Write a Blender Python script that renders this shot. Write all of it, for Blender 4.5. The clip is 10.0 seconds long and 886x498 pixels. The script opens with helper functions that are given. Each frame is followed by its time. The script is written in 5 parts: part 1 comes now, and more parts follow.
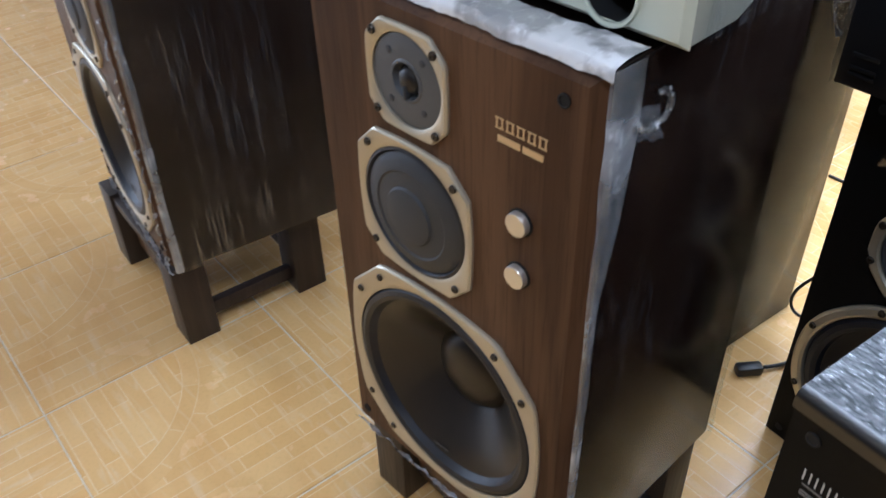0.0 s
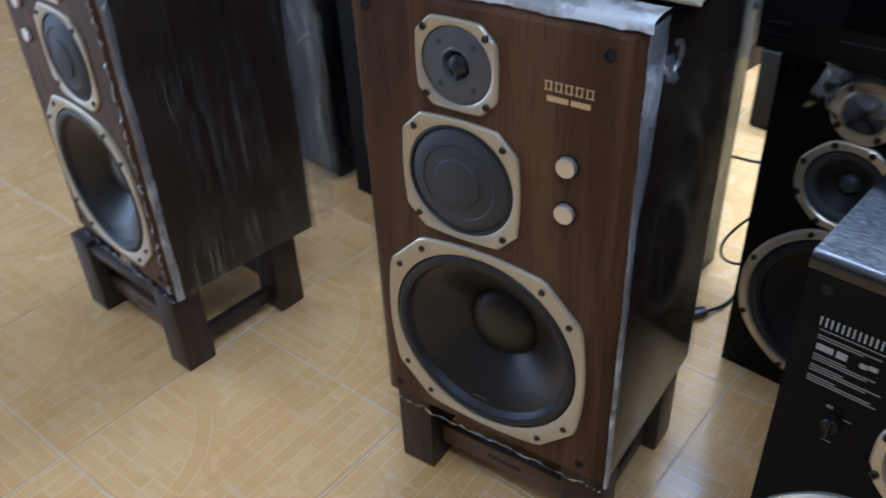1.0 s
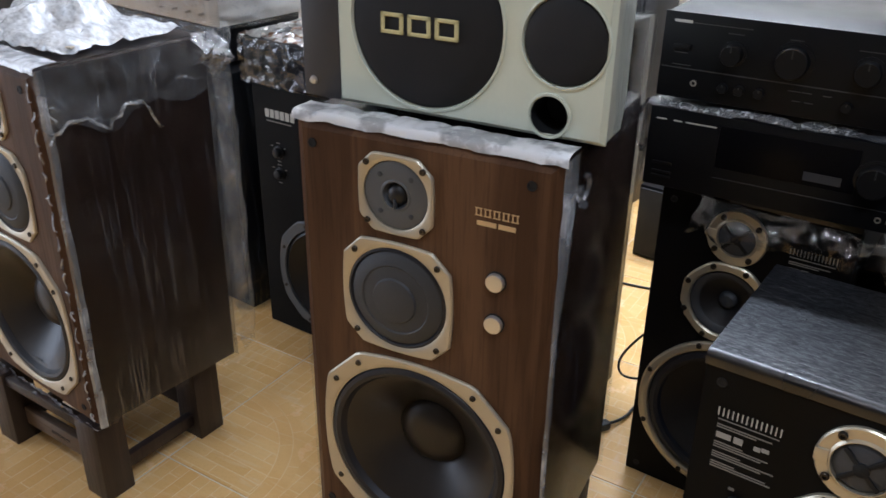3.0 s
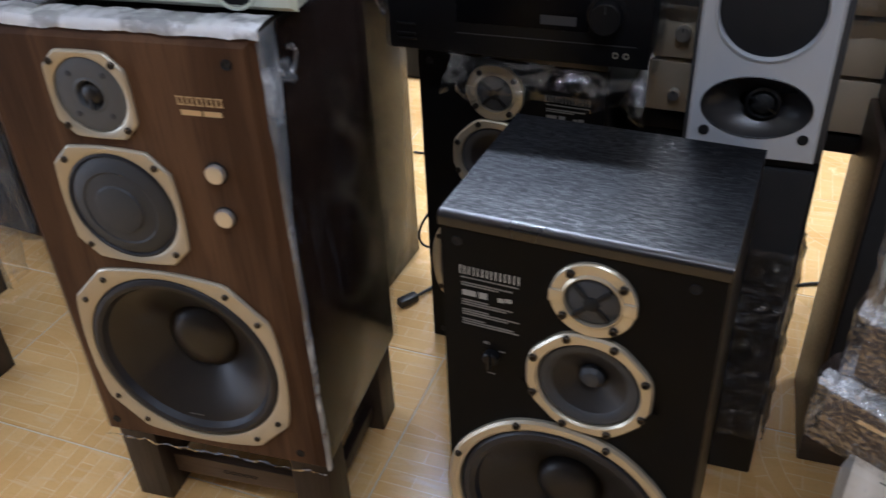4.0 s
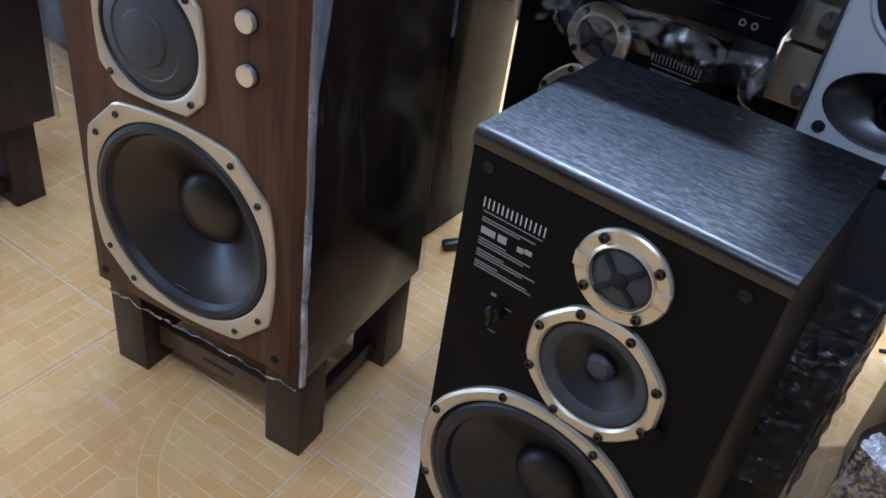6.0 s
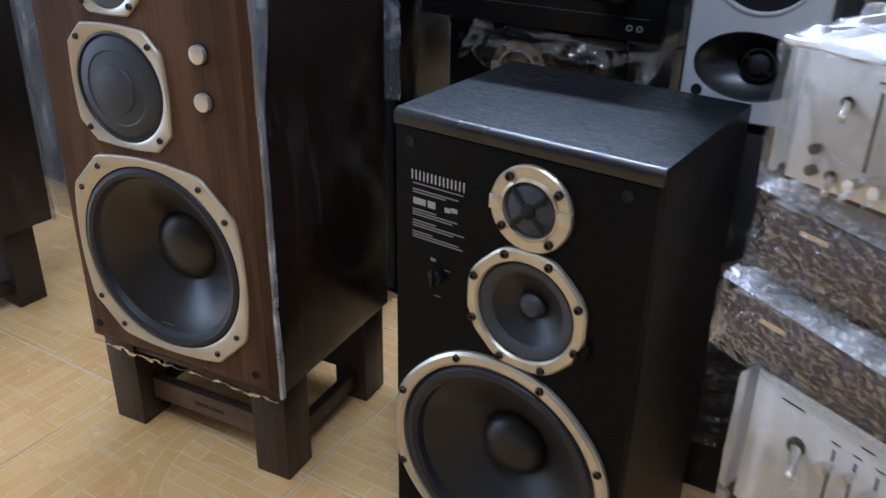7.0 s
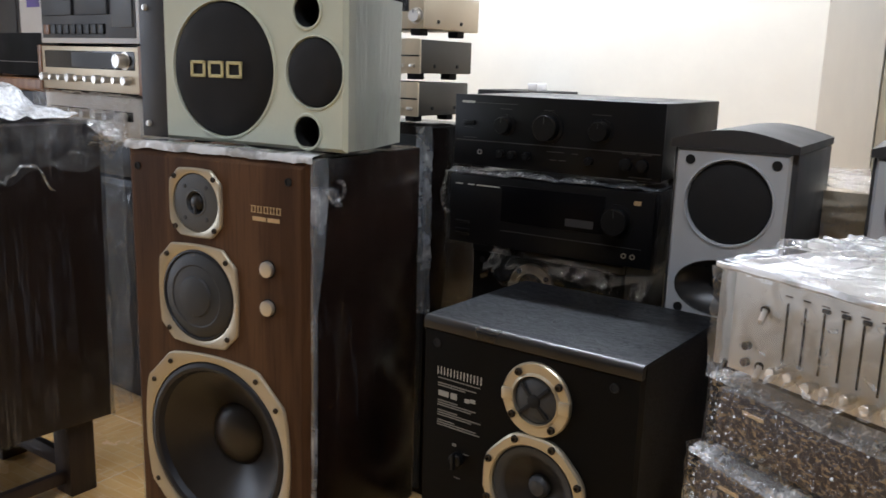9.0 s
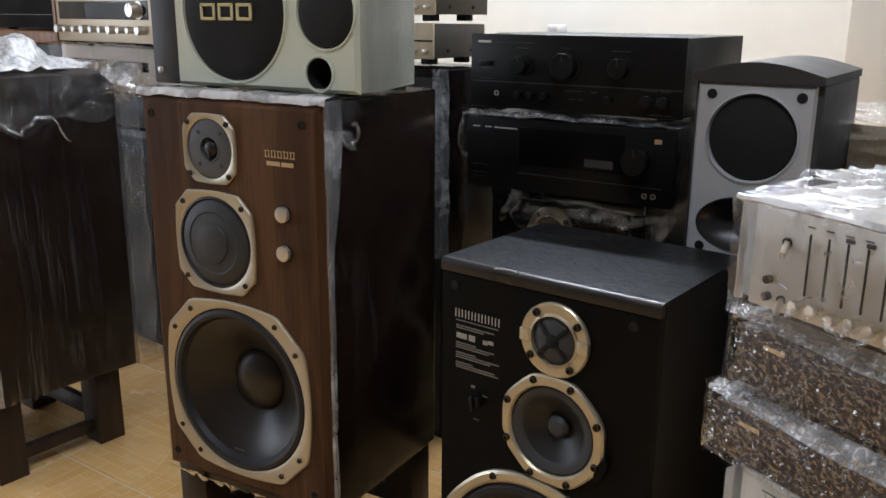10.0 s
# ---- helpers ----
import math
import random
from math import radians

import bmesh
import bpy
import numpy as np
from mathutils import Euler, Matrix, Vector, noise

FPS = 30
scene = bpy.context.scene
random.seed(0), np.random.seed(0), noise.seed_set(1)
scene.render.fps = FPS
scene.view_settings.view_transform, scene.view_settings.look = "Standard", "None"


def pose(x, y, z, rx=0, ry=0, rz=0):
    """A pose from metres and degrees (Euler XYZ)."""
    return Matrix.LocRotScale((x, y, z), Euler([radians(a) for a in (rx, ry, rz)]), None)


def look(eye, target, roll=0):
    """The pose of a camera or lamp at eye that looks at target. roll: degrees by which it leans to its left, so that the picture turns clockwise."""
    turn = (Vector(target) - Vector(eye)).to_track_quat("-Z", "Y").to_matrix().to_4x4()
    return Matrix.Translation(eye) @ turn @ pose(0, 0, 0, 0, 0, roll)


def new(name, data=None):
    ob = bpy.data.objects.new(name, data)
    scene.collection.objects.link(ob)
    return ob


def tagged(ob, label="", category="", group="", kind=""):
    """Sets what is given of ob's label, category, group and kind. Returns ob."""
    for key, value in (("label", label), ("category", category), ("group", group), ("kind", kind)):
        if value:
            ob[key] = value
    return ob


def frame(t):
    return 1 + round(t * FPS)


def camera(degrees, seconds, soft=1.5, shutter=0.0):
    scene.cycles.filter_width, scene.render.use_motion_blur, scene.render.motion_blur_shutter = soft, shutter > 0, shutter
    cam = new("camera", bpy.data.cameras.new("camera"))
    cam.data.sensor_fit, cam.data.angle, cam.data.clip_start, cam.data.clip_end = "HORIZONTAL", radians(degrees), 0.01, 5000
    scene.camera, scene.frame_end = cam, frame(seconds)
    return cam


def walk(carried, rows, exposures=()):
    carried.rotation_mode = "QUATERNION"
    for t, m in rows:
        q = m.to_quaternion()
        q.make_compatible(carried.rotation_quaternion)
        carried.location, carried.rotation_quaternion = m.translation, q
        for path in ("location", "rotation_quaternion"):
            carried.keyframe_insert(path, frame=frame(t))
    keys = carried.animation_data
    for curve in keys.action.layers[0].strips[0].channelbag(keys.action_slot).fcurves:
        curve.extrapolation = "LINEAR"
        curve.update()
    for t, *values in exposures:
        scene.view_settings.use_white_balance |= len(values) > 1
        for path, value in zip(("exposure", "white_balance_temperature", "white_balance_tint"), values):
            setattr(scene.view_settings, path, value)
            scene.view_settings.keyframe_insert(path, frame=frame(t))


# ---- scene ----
cam = camera(54.33, 10.0, shutter=0.4)
PATH = [
    (0, (0.195, 0.189, 1.153), (-1.008, 0.918, 0.03), -1.9),
    (0.5, (0.244, 0.082, 1.158), (-0.983, 0.793, 0.05), -1.1),
    (1, (0.214, -0.099, 1.175), (-0.861, 0.895, 0.128), -2.8),
    (1.5, (0.201, -0.196, 1.189), (-0.781, 0.977, 0.242), 1.0),
    (2, (0.214, -0.222, 1.191), (-0.778, 1.006, 0.327), 2.0),
    (2.2, (0.216, -0.229, 1.195), (-0.787, 1.01, 0.359), 1.9),
    (3.3, (0.254, -0.219, 1.212), (-0.715, 1.071, 0.414), -0.5),
    (3.5, (0.265, -0.182, 1.207), (-0.597, 1.133, 0.331), -1.1),
    (4, (0.365, -0.102, 1.177), (-0.343, 1.208, 0.165), -2.8),
    (4.5, (0.431, -0.03, 1.167), (-0.311, 1.243, 0.133), 2.0),
    (5, (0.378, -0.038, 1.113), (-0.394, 1.204, 0.063), 9.4),
    (5.2, (0.372, -0.038, 1.095), (-0.41, 1.177, 0.022), 10.8),
    (6.3, (0.414, 0.036, 1.018), (-0.513, 1.167, -0.032), 5.5),
    (6.5, (0.454, 0.02, 0.979), (-0.546, 1.187, 0.042), 2.8),
    (7, (0.597, -0.091, 0.957), (-0.382, 1.186, 0.149), 1.1),
    (7.5, (0.677, -0.176, 0.964), (-0.316, 1.15, 0.261), 1.1),
    (8, (0.736, -0.219, 0.984), (-0.322, 1.144, 0.468), 0.5),
    (8.5, (0.736, -0.232, 0.999), (-0.332, 1.166, 0.621), 1.3),
    (9, (0.73, -0.253, 0.998), (-0.393, 1.104, 0.626), 1.7),
    (9.5, (0.725, -0.239, 0.987), (-0.43, 1.076, 0.568), 0.8),
    (10, (0.731, -0.237, 0.981), (-0.413, 1.071, 0.51), 0.4),
]
walk(cam, [(t, look(eye, target, roll)) for t, eye, target, roll in PATH],
     exposures=[(0, -0.03, 5100, 12), (0.5, 0.07, 4550, 10), (1, -0.27, 4550, 11), (1.5, -0.12, 4600, 10), (2.2, -0.16, 5050, 11), (3.5, -0.31, 5550, 14), (4, -0.27, 5300, 15), (4.5, -0.18, 5300, 18), (5, -0.03, 5450, 13), (6.5, 0.05, 4250, 13), (7.5, -0.01, 5400, 12), (8, -0.25, 5350, 13), (8.5, -0.35, 5700, 12), (10, -0.46, 5800, 12)])

# ---- light ----
world = bpy.data.worlds.new("world")
scene.world = world
world.use_nodes = True
world.node_tree.nodes["Background"].inputs["Color"].default_value = (0.75, 0.85, 1.0, 1)
world.node_tree.nodes["Background"].inputs["Strength"].default_value = 0.6


def area_lamp(name, m, sx, sy, watts, color):
    lamp = bpy.data.lights.new(name, "AREA")
    lamp.shape, lamp.size, lamp.size_y, lamp.energy, lamp.color = "RECTANGLE", sx, sy, watts, color
    ob = new(name, lamp)
    ob.matrix_world = m
    return ob


# daylight through the open shop front, and the ceiling's tube lights
area_lamp("daylight_in_shop_front", look((-4.55, -1.8, 1.35), (-0.6, 0.2, 0.8)), 2.2, 2.2, 66, (0.95, 0.975, 1.0))
TUBES = [(0.70, -0.35, 27), (-1.15, 1.30, 16), (1.25, 2.55, 60)]
for tx, ty, watts in TUBES:
    area_lamp("tube_light_lamp", look((tx, ty, 2.86), (tx, ty, 0)), 1.2, 0.10, watts, (0.95, 0.975, 1.0))
# tube fixed to the back wall
WALL_TUBE = (-0.80, 2.50, 2.42)
area_lamp("wall_tube_lamp", look((WALL_TUBE[0], WALL_TUBE[1] - 0.04, WALL_TUBE[2] - 0.02), (WALL_TUBE[0] + 0.2, 0.6, 0.2)), 1.2, 0.06, 40, (0.90, 0.95, 1.0))
# unseen fill lamps, added to brighten the back wall
WALL_FILLS = (-1.75, -0.55)
for tx in WALL_FILLS:
    area_lamp("added_wall_fill_lamp", look((tx, 1.80, 2.84), (tx, 2.6, 1.75)), 1.1, 0.08, 26, (1.0, 0.985, 0.95)).data.spread = radians(115)


# ---- materials ----
def nodes_of(name):
    m = bpy.data.materials.new(name)
    m.use_nodes = True
    return m, m.node_tree.nodes, m.node_tree.links, m.node_tree.nodes["Principled BSDF"]


def mix_color(nt, fac, a, b):
    n = nt.nodes.new("ShaderNodeMix")
    n.data_type = "RGBA"
    for sock, v in ((n.inputs[0], fac), (n.inputs[6], a), (n.inputs[7], b)):
        if isinstance(v, bpy.types.NodeSocket):
            nt.links.new(v, sock)
        elif isinstance(v, tuple):
            sock.default_value = (*v, 1) if len(v) == 3 else v
        else:
            sock.default_value = v
    return n.outputs[2]


def maths(nt, op, a, b=0.0, clamp=False):
    n = nt.nodes.new("ShaderNodeMath")
    n.operation, n.use_clamp = op, clamp
    for sock, v in zip(n.inputs, (a, b)):
        if isinstance(v, bpy.types.NodeSocket):
            nt.links.new(v, sock)
        else:
            sock.default_value = v
    return n.outputs[0]


def noise_at(nt, scale, detail=4.0, stretch=(1, 1, 1), rough=0.55, turn=(0, 0, 0), coord="Object", distort=0.0):
    tc = nt.nodes.new("ShaderNodeTexCoord")
    mp = nt.nodes.new("ShaderNodeMapping")
    mp.inputs["Scale"].default_value, mp.inputs["Rotation"].default_value = stretch, turn
    n = nt.nodes.new("ShaderNodeTexNoise")
    n.inputs["Scale"].default_value, n.inputs["Detail"].default_value = scale, detail
    n.inputs["Roughness"].default_value, n.inputs["Distortion"].default_value = rough, distort
    nt.links.new(tc.outputs[coord], mp.inputs["Vector"])
    nt.links.new(mp.outputs[0], n.inputs["Vector"])
    return n.outputs["Fac"]


def span(nt, v, lo, hi, a=0.0, b=1.0):
    n = nt.nodes.new("ShaderNodeMapRange")
    n.inputs["From Min"].default_value, n.inputs["From Max"].default_value = lo, hi
    n.inputs["To Min"].default_value, n.inputs["To Max"].default_value = a, b
    nt.links.new(v, n.inputs["Value"])
    return n.outputs[0]


def bump(nt, bsdf, height, strength, dist=0.001):
    b = nt.nodes.new("ShaderNodeBump")
    b.inputs["Strength"].default_value, b.inputs["Distance"].default_value = strength, dist
    nt.links.new(height, b.inputs["Height"])
    nt.links.new(b.outputs[0], bsdf.inputs["Normal"])


def plain(name, color, rough=0.5, metal=0.0, vary=0.12, scale=60.0, relief=0.15, coat=0.0, spec=0.5):
    """A worn, slightly uneven surface: colour and gloss vary at two sizes."""
    m, nodes, links, b = nodes_of(name)
    nt = m.node_tree
    big, fine = noise_at(nt, 7.0, 3), noise_at(nt, scale, 5)
    dark, light = tuple(c * (1 - vary) for c in color), tuple(min(1, c * (1 + vary)) for c in color)
    c1 = mix_color(nt, span(nt, big, 0.3, 0.7), dark, light)
    links.new(mix_color(nt, span(nt, fine, 0.35, 0.75, 0.0, 0.35), c1, dark), b.inputs["Base Color"])
    links.new(span(nt, big, 0.3, 0.7, rough * 0.85, min(1, rough * 1.18)), b.inputs["Roughness"])
    b.inputs["Metallic"].default_value, b.inputs["Coat Weight"].default_value = metal, coat
    b.inputs["Specular IOR Level"].default_value = spec
    if relief:
        bump(nt, b, fine, relief, 0.0006)
    return m


def wood(name, dark, light, along, rough=0.35, pores=0.6, scale=1.0, coat=0.0, spec=0.5, relief=0.25):
    """Veneer with grain that runs along x, y or z."""
    m, nodes, links, b = nodes_of(name)
    nt = m.node_tree
    st = {"x": (1.2, 30, 30), "y": (30, 1.2, 30), "z": (30, 30, 1.2)}[along]
    wide = {"x": (0.6, 7, 7), "y": (7, 0.6, 7), "z": (7, 7, 0.6)}[along]
    grain = noise_at(nt, 6.0 * scale, 6, st, 0.65, distort=0.6)
    figure = noise_at(nt, 2.4 * scale, 3, wide, 0.5, distort=1.2)
    mot = noise_at(nt, 5.0, 3)
    c = mix_color(nt, span(nt, figure, 0.32, 0.68), dark, light)
    c = mix_color(nt, span(nt, grain, 0.5, 0.72, 0.0, pores), c, tuple(v * 0.45 for v in dark))
    links.new(mix_color(nt, span(nt, mot, 0.3, 0.7, 0.0, 0.25), c, dark), b.inputs["Base Color"])
    links.new(span(nt, grain, 0.3, 0.7, rough * 0.85, rough * 1.3), b.inputs["Roughness"])
    b.inputs["Coat Weight"].default_value = coat
    b.inputs["Specular IOR Level"].default_value = spec
    bump(nt, b, grain, relief, 0.0006)
    return m


def open_grain(name):
    """Black-stained ash with open pores: short fibres, some glossy and some dull, and cathedral figure."""
    m, nodes, links, b = nodes_of(name)
    nt = m.node_tree
    fibre = noise_at(nt, 75.0, 4, (1.0, 7.0, 7.0), 0.65, (0, 0, 0.10), distort=0.5)
    figure = noise_at(nt, 7.0, 3, (0.8, 4.5, 4.5), 0.55, (0, 0, 0.16), distort=1.6)
    mot = noise_at(nt, 9.0, 3)
    band = span(nt, maths(nt, "SINE", maths(nt, "MULTIPLY", figure, 60.0)), -0.4, 0.9)
    lit = maths(nt, "MULTIPLY", span(nt, fibre, 0.42, 0.60), maths(nt, "ADD", maths(nt, "MULTIPLY", band, 0.65), 0.35), True)
    c = mix_color(nt, lit, (0.0035, 0.0038, 0.0045), (0.0165, 0.0178, 0.0205))
    links.new(mix_color(nt, span(nt, mot, 0.35, 0.7, 0.0, 0.4), c, (0.005, 0.0055, 0.0065)), b.inputs["Base Color"])
    links.new(span(nt, lit, 0.0, 1.0, 0.38, 0.25), b.inputs["Roughness"])
    links.new(span(nt, lit, 0.0, 1.0, 0.12, 0.78), b.inputs["Specular IOR Level"])
    bump(nt, b, maths(nt, "ADD", fibre, maths(nt, "MULTIPLY", band, 0.25)), 0.05, 0.0006)
    return m


def film(name, haze, gloss, size=9.0, stretch=(1, 1, 0.35), turn=(0.2, 0.5, 0.4), tint=(0.93, 0.95, 0.97), sharp=0.09, rough=0.08, relief=0.006):
    """Clear stretch wrap: see-through, glossy along its creases."""
    m, nodes, links, b = nodes_of(name)
    nt = m.node_tree
    n1 = noise_at(nt, size, 5, stretch, 0.6, turn, distort=0.8)
    n2 = noise_at(nt, size * 3.1, 4, stretch, 0.6, (turn[1], turn[0], -turn[2]), distort=0.5)
    r1 = span(nt, maths(nt, "ABSOLUTE", maths(nt, "SUBTRACT", n1, 0.5)), 0.0, sharp, 1.0, 0.0)
    r2 = span(nt, maths(nt, "ABSOLUTE", maths(nt, "SUBTRACT", n2, 0.5)), 0.0, sharp * 0.6, 1.0, 0.0)
    patch = span(nt, noise_at(nt, 4.5, 2), 0.42, 0.62)
    crease = maths(nt, "MULTIPLY", maths(nt, "ADD", r1, maths(nt, "MULTIPLY", r2, 0.6)), maths(nt, "ADD", patch, 0.25), True)
    tr, gl, df = (nodes.new("ShaderNodeBsdf" + k) for k in ("Transparent", "Glossy", "Diffuse"))
    tr.inputs["Color"].default_value = (*tint, 1)
    gl.inputs["Roughness"].default_value = rough
    gl.inputs["Color"].default_value = (0.95, 0.97, 1, 1)
    df.inputs["Color"].default_value = (0.85, 0.88, 0.92, 1)
    bp = nodes.new("ShaderNodeBump")
    bp.inputs["Strength"].default_value, bp.inputs["Distance"].default_value = 0.8, relief
    links.new(maths(nt, "ADD", n1, maths(nt, "MULTIPLY", n2, 0.35)), bp.inputs["Height"])
    links.new(bp.outputs[0], gl.inputs["Normal"])
    lw = nodes.new("ShaderNodeFresnel")
    lw.inputs["IOR"].default_value = 1.35
    m1, m2 = nodes.new("ShaderNodeMixShader"), nodes.new("ShaderNodeMixShader")
    links.new(maths(nt, "MULTIPLY", crease, haze, True), m1.inputs[0])
    links.new(tr.outputs[0], m1.inputs[1])
    links.new(df.outputs[0], m1.inputs[2])
    links.new(maths(nt, "ADD", maths(nt, "MULTIPLY", lw.outputs[0], gloss), maths(nt, "MULTIPLY", crease, gloss * 0.35), True), m2.inputs[0])
    links.new(m1.outputs[0], m2.inputs[1])
    links.new(gl.outputs[0], m2.inputs[2])
    links.new(m2.outputs[0], nodes["Material Output"].inputs["Surface"])
    return m


def tile_material():
    """Glazed floor tile printed with small parquet staves in two directions and a curved band."""
    m, nodes, links, b = nodes_of("printed_floor_tile")
    nt = m.node_tree
    tc = nodes.new("ShaderNodeTexCoord")
    sep = nodes.new("ShaderNodeSeparateXYZ")
    links.new(tc.outputs["Object"], sep.inputs[0])
    x, y = sep.outputs[0], sep.outputs[1]

    def staves(u, v, shift):
        comb = nodes.new("ShaderNodeCombineXYZ")
        links.new(u, comb.inputs[0]), links.new(v, comb.inputs[1])
        comb.inputs[2].default_value = shift
        br = nodes.new("ShaderNodeTexBrick")
        br.offset, br.offset_frequency = 0.37, 2
        br.inputs["Color1"].default_value = (0.77, 0.45, 0.150, 1)
        br.inputs["Color2"].default_value = (0.86, 0.56, 0.225, 1)
        br.inputs["Mortar"].default_value = (0.90, 0.70, 0.39, 1)
        br.inputs["Scale"].default_value = 1.0
        br.inputs["Mortar Size"].default_value, br.inputs["Mortar Smooth"].default_value = 0.0013, 0.5
        br.inputs["Brick Width"].default_value, br.inputs["Row Height"].default_value = 0.112, 0.0295
        links.new(comb.outputs[0], br.inputs["Vector"])
        return br.outputs["Color"]

    dx, dy = maths(nt, "ADD", x, 0.23), maths(nt, "ADD", y, 0.21)
    r = maths(nt, "SQRT", maths(nt, "ADD", maths(nt, "MULTIPLY", dx, dx), maths(nt, "MULTIPLY", dy, dy)))
    turn = maths(nt, "MULTIPLY", maths(nt, "ARCTAN2", dy, dx), 0.27)
    inner, outer, band = staves(x, y, 0.0), staves(y, x, 0.3), staves(turn, r, 0.7)
    c = mix_color(nt, maths(nt, "GREATER_THAN", r, 0.235), inner, band)
    c = mix_color(nt, maths(nt, "GREATER_THAN", r, 0.29), c, outer)
    info = nodes.new("ShaderNodeObjectInfo")
    cloud, fine = noise_at(nt, 9.0, 4), noise_at(nt, 150.0, 4, (1, 1, 1))
    c = mix_color(nt, span(nt, cloud, 0.35, 0.7, 0.0, 0.45), c, (0.80, 0.54, 0.23))
    c = mix_color(nt, span(nt, noise_at(nt, 5.0, 3, (1, 2.5, 1)), 0.45, 0.7, 0.0, 0.5), c, (0.68, 0.36, 0.105))
    c = mix_color(nt, span(nt, noise_at(nt, 13.0, 2, (0.4, 3.0, 1), distort=1.5), 0.56, 0.70, 0.0, 0.55), c, (0.84, 0.64, 0.36))
    c = mix_color(nt, span(nt, fine, 0.5, 0.8, 0.0, 0.25), c, (0.50, 0.29, 0.10))
    c = mix_color(nt, maths(nt, "MULTIPLY", info.outputs["Random"], 0.18), c, (0.62, 0.40, 0.17))
    links.new(c, b.inputs["Base Color"])
    links.new(span(nt, cloud, 0.3, 0.7, 0.16, 0.30), b.inputs["Roughness"])
    bump(nt, b, noise_at(nt, 30.0, 3), 0.06, 0.001)
    return m


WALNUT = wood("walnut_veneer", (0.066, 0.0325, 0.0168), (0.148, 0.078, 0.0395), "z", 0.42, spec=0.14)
# same walnut twice: side's shade in the first colour, film haze in the second
SHADED_SIDE = plain("shaded_walnut_side", (0.0200, 0.0112, 0.0080), 0.20, 0, 0.25, 26, 0.01, spec=0.45)
HAZED_SIDE = plain("hazed_walnut_side", (0.028, 0.0160, 0.0112), 0.34, 0, 0.25, 26, 0.02, spec=0.35)
STAND_WOOD = wood("dark_stand_wood", (0.022, 0.013, 0.010), (0.045, 0.027, 0.020), "z", 0.42)
STAND_RAIL = wood("stand_rail_wood", (0.10, 0.065, 0.042), (0.15, 0.10, 0.065), "x", 0.45)
BLACK_ASH = wood("black_ash_veneer", (0.003, 0.003, 0.004), (0.010, 0.010, 0.012), "x", 0.36, 0.7, 1.6, spec=0.25)
BLACK_ASH_TOP = open_grain("black_ash_top_veneer")
BLACK_EDGE = plain("satin_black_edge", (0.0045, 0.0047, 0.0052), 0.30, 0, 0.1, 20, 0, spec=0.8)
BLACK_ASH_FRONT = plain("black_painted_baffle", (0.0035, 0.0035, 0.0037), 0.5, 0, 0.2, 120, 0.2, spec=0.11)
GOLD = plain("champagne_gold_metal", (0.60, 0.545, 0.415), 0.33, 0.7, 0.08, 90, 0.06)
GOLD_PALE = plain("pale_gold_painted_frame", (0.56, 0.51, 0.395), 0.36, 0.55, 0.08, 90, 0.05)
SCREW = plain("dark_screw", (0.06, 0.05, 0.04), 0.35, 0.8, 0.2, 200, 0)
PAPER_CONE = plain("black_paper_cone", (0.013, 0.012, 0.012), 0.42, 0, 0.3, 90, 0.25)
BROWN_CONE = plain("brown_black_paper_cone", (0.016, 0.013, 0.011), 0.34, 0, 0.25, 70, 0.2)
RUBBER = plain("blue_black_rubber", (0.012, 0.014, 0.020), 0.45, 0, 0.2, 80, 0.2)
GREY_MESH = plain("dark_grey_mesh", (0.045, 0.048, 0.053), 0.55, 0, 0.2, 400, 0.5)
TWEETER_GREY = plain("grey_tweeter_plate", (0.11, 0.115, 0.12), 0.5, 0.2, 0.12, 300, 0.3)
CHROME = plain("brushed_aluminium_knob", (0.74, 0.71, 0.66), 0.30, 0.8, 0.05, 200, 0.05)
GOLD_PRINT = plain("gold_print", (0.68, 0.50, 0.27), 0.4, 0.4, 0.05, 200, 0)
WHITE_PRINT = plain("pale_print", (0.60, 0.58, 0.52), 0.5, 0, 0.05, 200, 0)
MID_PRINT = plain("grey_print", (0.36, 0.35, 0.32), 0.5, 0, 0.05, 200, 0)
DIM_PRINT = plain("dim_print", (0.20, 0.19, 0.17), 0.5, 0, 0.05, 200, 0)
DULL_BLACK = plain("dull_black_enamel", (0.006, 0.006, 0.0065), 0.6, 0, 0.15, 300, 0.08, spec=0.08)
HOLE = plain("black_hole", (0.003, 0.003, 0.003), 0.7, 0, 0.1, 80, 0)
MINT = plain("pale_mint_paint", (0.66, 0.70, 0.57), 0.42, 0, 0.05, 160, 0.12)
MINT_SIDE = plain("grey_green_vinyl", (0.36, 0.36, 0.29), 0.5, 0, 0.08, 160, 0.2)
GREY_PLATE = plain("dark_grey_plate", (0.045, 0.044, 0.046), 0.5, 0, 0.1, 200, 0.1)
BLACK_FABRIC = plain("black_grille_cloth", (0.012, 0.012, 0.013), 0.85, 0, 0.25, 500, 0.6)
BLACK_METAL = plain("black_enamelled_metal", (0.0075, 0.0075, 0.0082), 0.38, 0, 0.15, 300, 0.08, spec=0.25)
BLACK_GLOSS = plain("black_glossy_panel", (0.005, 0.005, 0.006), 0.2, 0, 0.1, 100, 0.0)
BLACK_WINDOW = plain("smoked_black_window", (0.004, 0.004, 0.005), 0.3, 0, 0.1, 100, 0.0, spec=0.12)
BLACK_KNOB = plain("black_knob", (0.0075, 0.0075, 0.008), 0.38, 0, 0.1, 100, 0.05, spec=0.3)
FAINT_PRINT = plain("faint_grey_print", (0.055, 0.055, 0.052), 0.5, 0, 0.05, 200, 0)
SILVER_PAINT = plain("silver_painted_plastic", (0.54, 0.57, 0.61), 0.36, 0.15, 0.05, 300, 0.08)
